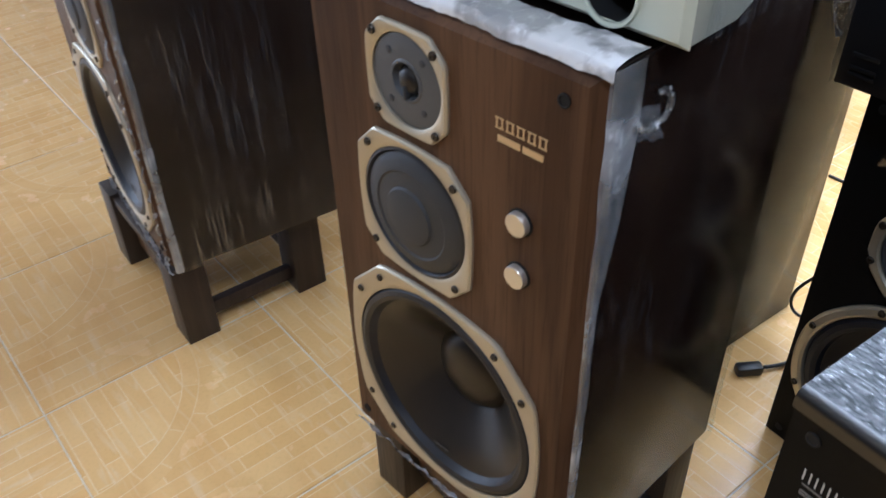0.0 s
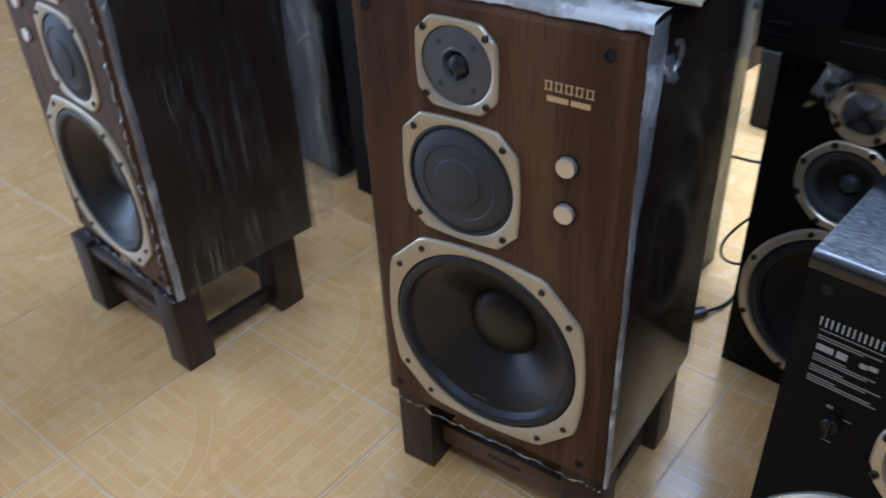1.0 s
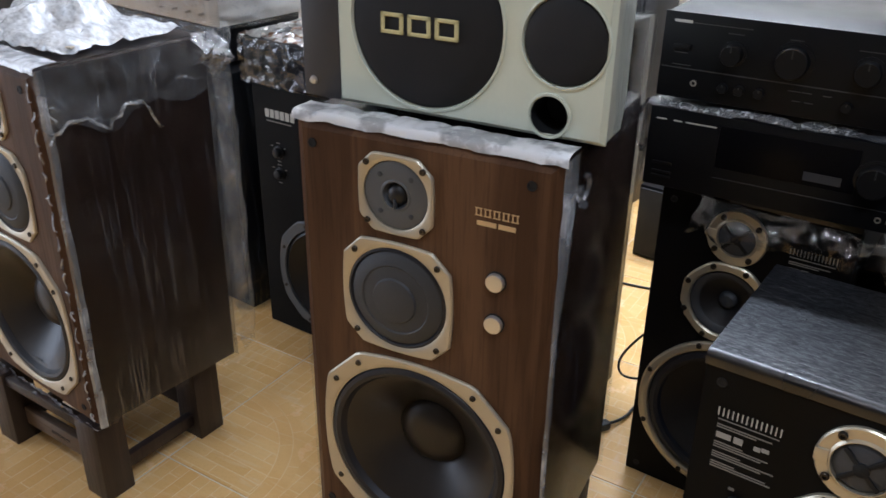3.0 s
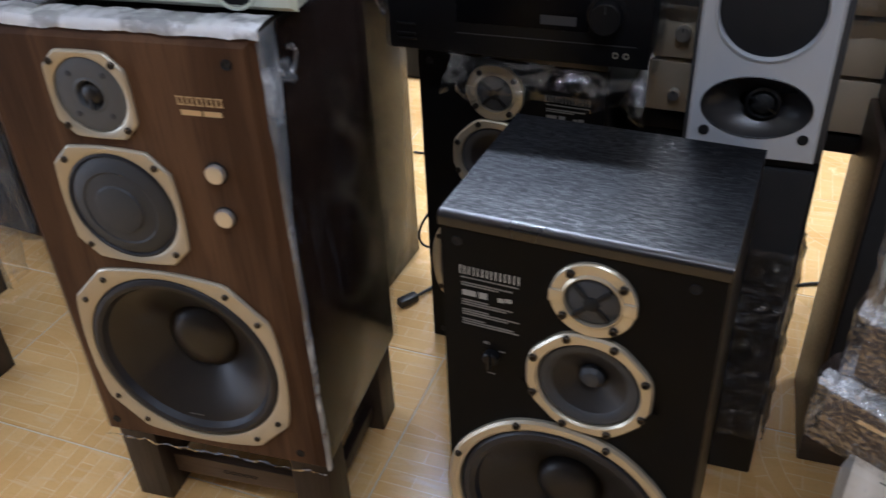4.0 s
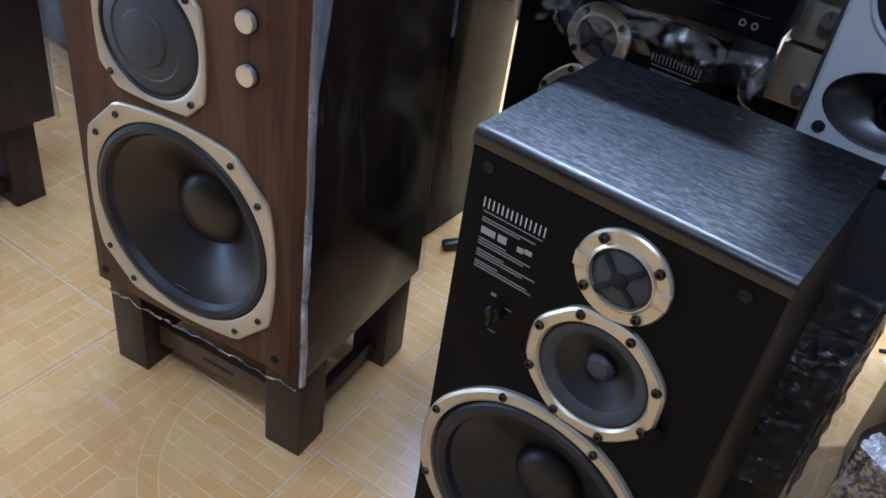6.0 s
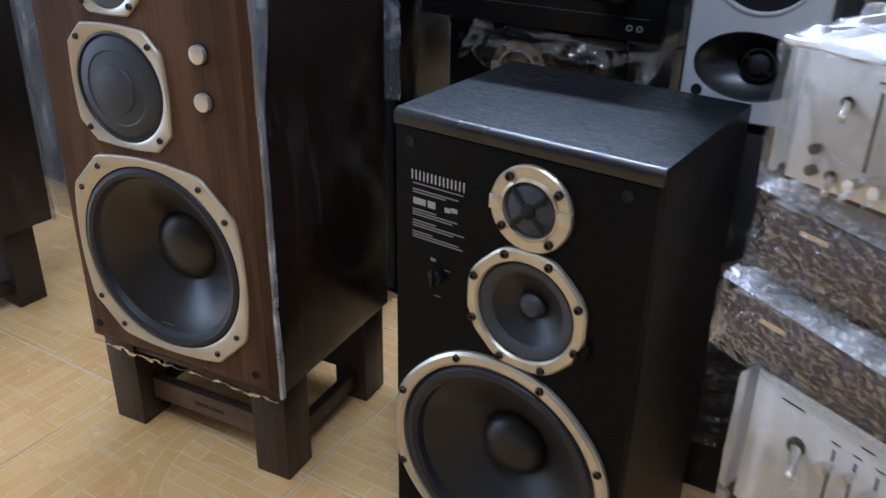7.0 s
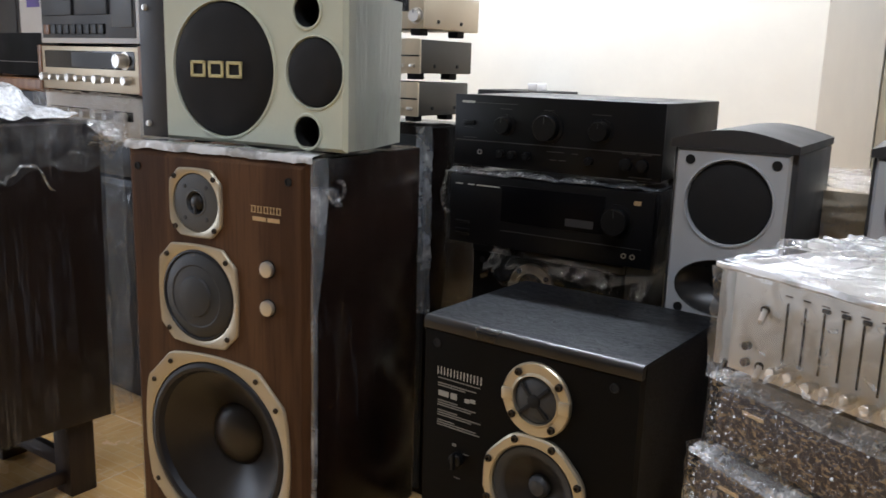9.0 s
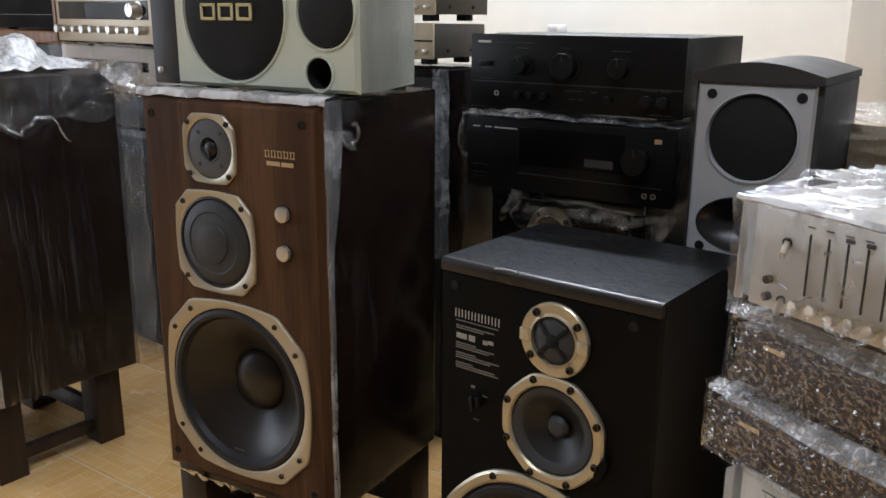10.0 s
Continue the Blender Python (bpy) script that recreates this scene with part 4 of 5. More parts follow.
def knob(t, x, z, r, out, mat, label="", y=0.0, skirt=True):
    k = part("knob", rings([(r, 0), (r, out * 0.9), (r * 0.93, out), (r * 0.3, out)], 40), mat, t, label, pose(x, y, z))
    part("pointer", box(-0.0008, 0.0008, -out - 0.0006, -out + 0.001, r * 0.35, r * 0.9), FAINT_PRINT, k)
    if skirt:
        part("skirt", rings([(r * 1.28, 0), (r * 1.28, 0.002), (r * 1.02, 0.003)], 40, cap=False), mat, k)
    return k


def marks(t, rows, mat=DIM_PRINT, h=0.0018, y=0.0, name="printed_marks"):
    for x, z, w in rows:
        part(name if name != "printed_marks" else "printed_mark", box(x, x + w, y - 0.0006, y + 0.0004, z, z + h), mat, t)


AMPS = pose(-0.338, 1.063, 0, 0, 0, 7.2)


def upper_amplifier():
    w, h, z = 0.418, 0.142, 0.806
    t = unit("amplifier", AMPS @ pose(0, 0, z), w, 0.33, h, BLACK_METAL, BLACK_METAL, "black integrated amplifier with three large knobs on a wrapped receiver", "amplifier")
    for x, r in ((0.112, 0.0155), (0.200, 0.0235), (0.304, 0.0175)):
        knob(t, x, 0.088, r, 0.020, BLACK_KNOB, "black round knob")
    part("groove", box(0.004, w - 0.004, -0.0004, 0.0008, 0.0545, 0.0562), FAINT_PRINT, t)
    for x in (0.105, 0.130, 0.285, 0.160):
        knob(t, x, 0.034, 0.0075, 0.010, BLACK_KNOB, skirt=False)
    for x in (0.355, 0.385):
        part("knob", rings([(0.010, 0), (0.010, 0.012), (0.008, 0.013)], 28, sz=1.1), BLACK_KNOB, t, m=pose(x, 0, 0.034))
    part("power_button", box(0.020, 0.046, -0.004, 0, 0.084, 0.093, 0.001), BLACK_KNOB, t)
    part("headphone_socket", rings([(0.005, 0), (0.005, 0.0015), (0.003, 0.0016), (0.003, -0.001)], 20), CHROME, t, m=pose(0.058, 0, 0.034))
    marks(t, [(0.016, 0.126, 0.028)], WHITE_PRINT, 0.0042, name="emblem")
    marks(t, [(0.046, 0.1265, 0.09), (0.022, 0.079, 0.02), (0.100, 0.117, 0.024), (0.190, 0.119, 0.02), (0.285, 0.116, 0.036), (0.020, 0.060, 0.03), (0.200, 0.0445, 0.018), (0.220, 0.0445, 0.014),
              (0.208, 0.030, 0.012), (0.226, 0.030, 0.012), (0.250, 0.044, 0.012), (0.345, 0.052, 0.026), (0.378, 0.052, 0.02), (0.36, 0.012, 0.04)], FAINT_PRINT, 0.0014)
    return t


def lower_receiver():
    w, h, z = 0.416, 0.142, 0.6525
    t = unit("receiver", AMPS @ pose(-0.004, -0.002, z), w, 0.33, h, BLACK_METAL, BLACK_METAL, "black receiver half wrapped in clear plastic on a black loudspeaker", "receiver")
    part("display_window", box(0.115, 0.325, -0.0012, 0.001, 0.058, 0.128, 0.001), BLACK_WINDOW, t, "black glossy window")
    part("display", box(0.250, 0.305, -0.0018, -0.0008, 0.066, 0.080), GREY_PLATE, t, "grey display")
    knob(t, 0.350, 0.086, 0.024, 0.022, BLACK_KNOB, "large black volume knob")
    part("groove", box(0.115, w - 0.02, -0.0006, 0.0008, 0.0400, 0.0412), FAINT_PRINT, t)
    for x in (0.366, 0.382):
        part("socket", rings([(0.0048, 0), (0.0048, 0.002), (0.003, 0.002), (0.003, -0.001)], 20), GOLD, t, "gold-rimmed socket", pose(x, 0, 0.026))
    marks(t, [(0.012, 0.122, 0.016), (0.040, 0.122, 0.014), (0.060, 0.122, 0.05)], WHITE_PRINT, 0.0022)
    marks(t, [(0.378, 0.118, 0.013)], GOLD_PRINT, 0.008, name="sticker")
    for z in (0.030, 0.046, 0.022):
        part("button", box(0.014, 0.046, -0.003, 0, z, z + 0.005, 0.001), BLACK_KNOB, t)
    part("plastic_wrap", wrap_box(-0.004, w + 0.006, -0.004, 0.33, 0.006, h + 0.004, 4.2, 0.004, 22, "lrt"), FILM, t, "clear stretch wrap")
    part("wrap_edge", sheet(80, 5, lambda u, v: crumple((u * (w + 0.01) - 0.008, -0.006 + 0.035 * v, h + 0.004 + 0.006 * math.sin(v * 3.1)), 9, 30, 0.006)), FILM_WHITE, t, "crinkled wrap along the top edge", sharp=1)
    part("wrap_tail", sheet(10, 26, lambda u, v: crumple((-0.006 - 0.028 * math.sin(u * 3.1) * math.sin(0.4 + v * 2.6), -0.008 + 0.05 * u, h + 0.004 - 0.085 * v), 11, 30, 0.007)), FILM_CRINKLE, t, "loose wrap at the corner")
    part("wrap_edge", sheet(5, 40, lambda u, v: crumple((w + 0.004 + 0.010 * u, -0.004 + 0.03 * u, 0.0 + h * v), 12, 30, 0.004)), FILM_CRINKLE, t, "crinkled wrap along the side")
    return t


def crumpled_film():
    """The bunch of wrap that hangs down under the receiver in front of the loudspeaker."""
    def f(u, v):
        hang = 0.070 * v * (0.6 + 0.55 * abs(noise.noise(Vector((u * 5, 1.5, 2)))))
        return crumple((0.095 + u * 0.325, -0.006 - 0.055 * math.sin(v * 2.3) * (0.6 + 0.4 * math.sin(u * 7)), 0.662 - hang - 0.018 * u), 14, 24, 0.011)
    return solid("crumpled_plastic_wrap", sheet(60, 12, f), FILM_FACET, AMPS, "crumpled clear plastic hanging below the receiver", "plastic wrap")


def slide(t, x, z0, z1, zk, group_out=0.016):
    s = part("slot", box(x - 0.0011, x + 0.0011, -0.0006, 0.0006, z0, z1), HOLE, t, "black slider slot")
    part("slider_knob", rings([(0.0030, 0.0), (0.0030, group_out * 0.5), (0.0052, group_out * 0.55), (0.0054, group_out), (0.0046, group_out + 0.001), (0.001, group_out + 0.001)], 16), CHROME, s, "bright slider knob", pose(x, 0, zk))


def equaliser(m, h, zt, zb, zk, x0, label, count=12, top=False):
    w = 0.43
    t = unit("equaliser", m, w, 0.30, h, SILVER_PANEL, SILVER_PANEL, label, "equaliser", "silver equalisers")
    for i in range(count):
        slide(t, x0 + i * 0.0195, zb, zt, zk(i))
    rng = random.Random(8)
    marks(t, [(x0 + i * 0.0195 - 0.004, zt + 0.006, 0.008) for i in range(count)] + [(0.02 + rng.uniform(0, 0.36), zt + 0.014 + rng.choice((0, 0.003)), rng.uniform(0.01, 0.03)) for _ in range(9)], BROWN_CASE, 0.0012)
    if top:
        for z in (0.020, 0.037):
            part("push_button", rings([(0.0042, 0), (0.0042, 0.006), (0.003, 0.0065)], 18), BROWN_CASE, t, m=pose(0.024, 0, z))
        for z in (0.020, 0.077):
            s = part("toggle", rings([(0.0045, 0), (0.0045, 0.003)], 16), HOLE, t, m=pose(0.040, 0, z))
            part("lever", box(-0.0028, 0.0028, -0.020, 0, -0.0032, 0.0032, 0.0012), CHROME, s, "bright lever", pose(0, 0, 0, 25, 0, 25))
        for i in range(6):
            part("push_button", box(-0.004, 0.004, -0.003, 0, -0.002, 0.002, 0.0008), GREY_MESH, t, m=pose(0.105 + i * 0.02, 0, 0.093))
    else:
        s = part("toggle", rings([(0.0085, 0), (0.0085, 0.003)], 20), HOLE, t, m=pose(0.050, 0, 0.100))
        part("lever", box(-0.0045, 0.0045, -0.030, 0, -0.0045, 0.0045, 0.002), CHROME, s, "bright lever", pose(0, 0, 0, 35, 0, 30))
    return t


STACK = pose(0.4214, 0.5788, 0, 0, 0, -19.7)


def equaliser_stack():
    # from the floor up: dark case, champagne unit, equaliser, two brown cases, equaliser
    base = STACK @ pose(0.03, 0.01, 0, 0, 0, 1)
    t = thing("low_cabinet", base, "dark wooden cabinet under the stack of equipment", "cabinet")
    part("body", box(0, 0.42, 0.0, 0.32, 0.0, 0.248, 0.003), BROWN_BOX, t)
    u = unit("tuner", STACK @ pose(0.018, 0.004, 0.2485), 0.42, 0.30, 0.134, CHAMPAGNE_PANEL, BROWN_CASE, "champagne tuner wrapped in clear plastic in a stack", "tuner")
    part("dial_window", box(0.04, 0.38, -0.001, 0.001, 0.075, 0.112), BLACK_GLOSS, u)
    knob(u, 0.36, 0.04, 0.018, 0.018, CHROME)
    part("plastic_wrap", wrap_box(-0.006, 0.426, -0.006, 0.30, 0.004, 0.134, 6.1, 0.004, 18, "flr"), FILM, u, "clear stretch wrap")
    e = equaliser(STACK @ pose(0.016, 0.0, 0.3835), 0.150, 0.118, 0.050, lambda i: 0.1045 + 0.003 * math.sin(i * 1.7), 0.082, "silver equaliser with many sliders under brown wrapped cases")
    part("plastic_wrap", fold_wrap(-0.003, 0.433, -0.019, 0.30, 0.0, 0.150, 7, 0.0016, 0.005, "flr", 1.2), FILM_CLEAR, e, "clear stretch wrap", sharp=80)
    for x, y, z, h, sd, lab in ((-0.030, -0.004, 0.5345, 0.078, 2.2, "lower brown case tightly wrapped in crinkled clear plastic"), (-0.014, 0.0, 0.6180, 0.082, 3.4, "upper brown case tightly wrapped in crinkled clear plastic")):
        c = thing("wrapped_case", STACK @ pose(x, y, z, 0, 0, -1.5), lab, "wrapped case", "brown wrapped cases")
        part("case", box(0.004, 0.436, 0.018, 0.30, 0, h - 0.004, 0.003), BROWN_BOX, c)
        part("front_panel", box(0.006, 0.434, 0.0, 0.018, 0.004, h - 0.017, 0.002), BROWN_CASE, c)
        marks(c, [(0.040, h - 0.034, 0.026)], GOLD_PRINT, 0.004, name="emblem")
        part("plastic_wrap", facet_wrap(-0.002, 0.442, -0.003, 0.303, -0.001, h - 0.002, sd, 0.0034, 0.0009, "flr"), FILM_CRACKLE, c, "crinkled clear stretch wrap", sharp=1, keep=True)
        rng = random.Random(sd * 3)

        def slope(u, v):
            # taut film slanting from the front over the top edge, crackled
            x, drop = -0.002 + 0.443 * u, 0.007 + 0.009 * min(1.0, u * 3.0)
            k = rng.uniform(-1, 1) if 0 < v < 1 else 0.0
            return (x + 0.002 * rng.uniform(-1, 1), -0.0065 + 0.017 * v + 0.0012 * k, h - drop + (drop + 0.001) * v + 0.0014 * k)
        part("wrap_edge", sheet(75, 4, slope), FILM_GATHER, c, "crackled wrap along the front edge, glints whitened in", sharp=1)
        part("wrap_edge", sheet(5, 18, lambda u, v: crumple((-0.004 - 0.004 * math.sin(u * 3.1), -0.006 + 0.05 * u, v * h), sd + 4, 40, 0.003)), FILM_WHITE, c, "gathered wrap at the corner")
    e = equaliser(STACK @ pose(0.0, 0.0, 0.7005), 0.1125, 0.090, 0.031, lambda i: 0.0235 + 0.002 * math.sin(i * 2.3), 0.064, "silver equaliser wrapped in clear plastic on top of a stack", top=True)
    part("plastic_wrap", fold_wrap(-0.003, 0.433, -0.015, 0.304, 0.003, 0.1155, 9, 0.0016, 0.0045, "flr", 1.3), FILM_CLEAR, e, "clear stretch wrap", sharp=80)
    def over(u, v):
        x, y = -0.006 + u * 0.442, -0.017 + v * 0.324
        fold = abs(noise.noise(Vector((x * 9 + y * 6, y * 46 - x * 12, 3)))) + 0.45 * abs(noise.noise(Vector((x * 22, y * 95 - x * 30, 8))))
        rise = math.sin(min(1.0, v * 1.15) * math.pi) ** 0.6 if 0 < v < 0.87 else 0.0
        return (x, y, 0.1155 + rise * (0.006 + 0.022 * u + 0.020 * fold))

    part("wrap_top", sheet(110, 70, over), FILM_VEIL, e, "loose crinkled wrap over the top", sharp=80)
    part("wrap_edge", rope(line((-0.008, -0.018, 0.115), (0.44, -0.018, 0.115), 40, 31, 0.002), 0.0036, 5, 7, 0.5), FILM_WHITENED, e, "gathered wrap along the front edge")
    part("wrap_edge", sheet(4, 22, lambda u, v: crumple((-0.009 + 0.012 * u, -0.022 + 0.004 * u, v * 0.116), 33, 34, 0.004)), FILM_WHITE, e, "gathered wrap at the corner")
    # small white crinkled patches stand in for glints, over slider knobs and between them
    rng = random.Random(31)
    spots = [(0.064 + i * 0.0195 + 0.004, 0.0200, 1.0) for i in range(12)] + [(rng.uniform(0.05, 0.38), rng.uniform(0.035, 0.10), 0.55) for _ in range(16)]
    for i, (x, z, k) in enumerate(spots):
        tilt = rng.uniform(-0.9, 0.9)
        part("glint_patch", sheet(6, 4, lambda u, v: crumple((x + k * (0.015 * (u - 0.5) + 0.006 * tilt * (v - 0.5)), -0.0195 - 0.004 * math.sin(u * 3.1), z + k * (0.008 * (v - 0.5) + 0.010 * tilt * (u - 0.5))), i, 90, 0.003)), FILM_GATHER, e, "small white crinkled patch standing in for a glint", sharp=1)


# ---- pale mint two-way loudspeaker on top ----
def mint_speaker():
    m = pose(-0.570, 0.5735, 0.8665, 0, 0, 10.6)
    w, h, d, mid = 0.372, 0.236, 0.215, 0.117
    ports = ((0.301, 0.028), (0.301, 0.2065))
    sp = thing("karaoke_loudspeaker", m, "pale mint loudspeaker with black grilles on a walnut loudspeaker", "loudspeaker")
    part("front_panel", baffle(w, 0, h, [(0.132, mid, 0.106), (0.315, mid, 0.0520)] + [(x, z, 0.0235) for x, z in ports], 0.006, 0.007), MINT, sp, "pale mint front panel")
    bm = bmesh.new()
    pts = [(0.002, 0.007), (w - 0.002, 0.007), (w - 0.004, 0.075), (w - 0.040, d), (0.040, d), (0.004, 0.075)]
    lo, hi = ([bm.verts.new((x, y, z)) for x, y in pts] for z in (0.002, h - 0.002))
    for i in range(6):
        bm.faces.new((lo[i], lo[(i + 1) % 6], hi[(i + 1) % 6], hi[i]))
    bm.faces.new(lo), bm.faces.new(hi)
    bmesh.ops.delete(bm, geom=[f for f in bm.faces if f.calc_center_median().y < 0.008], context="FACES_ONLY")
    part("cabinet", bm, MINT_SIDE, sp, "grey-green vinyl cabinet")
    g = part("woofer_grille", rings([(0.1055, -0.006), (0.104, -0.001), (0.098, 0.003), (0.080, 0.009), (0.050, 0.013), (0.018, 0.015)], 72), BLACK_FABRIC, sp, "black cloth grille", pose(0.132, 0, mid))
    part("grille_rim", rings([(0.1105, 0.0), (0.1095, 0.0022), (0.1065, 0.0026), (0.1050, -0.004)], 72, cap=False), MINT, g, "pale rim", pose(0, 0, 0))
    # three joined hollow marks, plain
    bm = bmesh.new()
    for x in (-0.054, -0.016, 0.022):
        for x0, x1, z0, z1 in ((0, 0.032, 0.008, 0.013), (0, 0.032, -0.013, -0.008), (0, 0.0055, -0.013, 0.013), (0.0265, 0.032, -0.013, 0.013)):
            box(x + x0, x + x1, -0.0165, -0.0135, z0, z1, 0.001, 1, bm=bm)
    part("emblem", bm, plain("yellow_emblem", (0.66, 0.60, 0.30), 0.45), g, "pale yellow block emblem")
    t = part("tweeter_grille", rings([(0.0518, -0.006), (0.0500, 0.0), (0.046, 0.003), (0.030, 0.006), (0.008, 0.007)], 56), BLACK_FABRIC, sp, "black cloth grille", pose(0.315, 0, mid))
    part("grille_rim", rings([(0.0560, 0.0), (0.0552, 0.0022), (0.0530, 0.0026), (0.0515, -0.004)], 56, cap=False), MINT, t, "pale rim", pose(0, 0, 0))
    for x, z in ports:
        p = part("port", rings([(0.0237, 0.0005), (0.0228, -0.004), (0.0222, -0.05)], 40), HOLE, sp, "round bass port", pose(x, 0, z))
        part("port_rim", rings([(0.0285, 0.0), (0.0275, 0.0024), (0.0250, 0.0026), (0.0232, -0.003)], 40, cap=False), MINT, p, "pale rim", pose(0, 0, 0))
    pl = part("side_plate", box(-0.060, 0.0, 0.006, 0.018, 0.0, h, 0.002), GREY_PLATE, sp, "dark grey plate with screws")
    screw = finish("screw", rings([(0.006, 0), (0.005, 0.003), (0.002, 0.0035)], 14), CHROME)
    for z in (0.022, h - 0.022):
        piece("screw", screw, pl, -0.044, 0.006, z)
    foot = finish("foot", box(-0.012, 0.012, -0.012, 0.012, -0.0060, 0.0025, 0.001), HOLE)
    for x in (0.05, w - 0.05):
        for y in (0.04, d - 0.04):
            piece("foot", foot, sp, x, y, 0)
    part("plastic_wrap", wrap_box(w - 0.006, w + 0.001, 0.02, 0.16, 0.0, h, 2.9, 0.003, 12, "r"), FILM_STREAK, sp, "strip of clear wrap")


# ---- silver satellites on black columns ----
def silver_speaker(m, label):
    sp = thing("silver_loudspeaker", m, label, "loudspeaker", "silver satellite loudspeakers")
    w, h, d = 0.166, 0.288, 0.275
    part("front_panel", baffle(w, 0, h - 0.006, [(0.083, 0.204, 0.0645), (0.083, 0.074, 0.0680, 0.0420)], 0.004, 0.006), SILVER_PAINT, sp, "silver painted front")
    carcass(sp, w + 0.014, 0.0065, d, 0, h - 0.006, CHARCOAL, "charcoal cabinet panel", 0.004, -0.005)
    # arched cap
    n = 16
    bm = bmesh.new()
    rows = []
    for y in (-0.004, d + 0.004):
        lo = [bm.verts.new((-0.008 + i * (w + 0.018) / n, y, h - 0.0055)) for i in range(n + 1)]
        hi = [bm.verts.new((v.co.x, y, h + 0.006 + 0.018 * math.sin(math.pi * i / n))) for i, v in enumerate(lo)]
        rows.append((lo, hi))
    for i in range(n):
        for k in (0, 1):
            bm.faces.new((rows[0][k][i], rows[0][k][i + 1], rows[1][k][i + 1], rows[1][k][i]))
        for r in rows:
            bm.faces.new((r[0][i], r[0][i + 1], r[1][i + 1], r[1][i]))
    for i in (0, n):
        bm.faces.new((rows[0][0][i], rows[0][1][i], rows[1][1][i], rows[1][0][i]))
    part("top_cap", bm, CHARCOAL, sp, "arched charcoal cap")
    wf = part("woofer_rim", rings([(0.0672, 0.0), (0.0668, 0.0018), (0.0645, 0.0026), (0.0625, -0.002), (0.0622, -0.012)], 64, cap=False), SILVER_PAINT, sp, m=pose(0.083, 0, 0.204))
    part("grille", rings([(0.0624, -0.007), (0.060, -0.004), (0.045, 0.001), (0.015, 0.004)], 56), BLACK_FABRIC, wf, "black cloth grille")
    hn = part("horn", rings([(0.070, 0.0003), (0.0685, 0.0012), (0.067, -0.002), (0.052, -0.014), (0.034, -0.024), (0.022, -0.028)], 64, sz=0.62, cap=False), DARK_HORN, sp, "dark oval horn", pose(0.083, 0, 0.074))
    part("dome_ring", rings([(0.023, -0.028), (0.0225, -0.016), (0.019, -0.014), (0.016, -0.02)], 36, cap=False), BLACK_KNOB, hn, m=pose(0.008, 0, 0))
    part("dome", rings([(0.0165, -0.022), (0.014, -0.015), (0.008, -0.011), (0.002, -0.010)], 28), HOLE, hn, m=pose(0.008, 0, 0))
    part("guard_bar", box(-0.020, 0.020, 0.011, 0.014, -0.0018, 0.0018), BLACK_KNOB, hn, m=pose(0.008, 0, 0, 0, 30, 0))
    for x in (0.022, 0.147):
        for z in (0.036, 0.265):
            part("socket", rings([(0.0072, 0.0003), (0.0072, 0.0012), (0.0062, 0.0014), (0.0058, 0.0008)], 24), HOLE, sp, m=pose(x, 0, z))


def black_column(m, label, bright):
    c = thing("column_loudspeaker", m, label, "loudspeaker", "black column loudspeakers")
    part("cabinet", box(0, 0.168, 0.0, 0.22, 0.0, 0.6075, 0.004), BROWN_BOX if not bright else BLACK_METAL, c, "dark cabinet")
    part("grille", box(0.006, 0.162, -0.012, -0.0005, 0.10, 0.595, 0.004), BLACK_FABRIC, c, "black cloth grille")
    if bright:
        part("plastic_wrap", wrap_box(0.030, 0.172, -0.018, 0.224, 0.10, 0.47, 5.5, 0.005, 34, "fr", 40.0), FILM_LINES, c, "crinkled clear wrap")


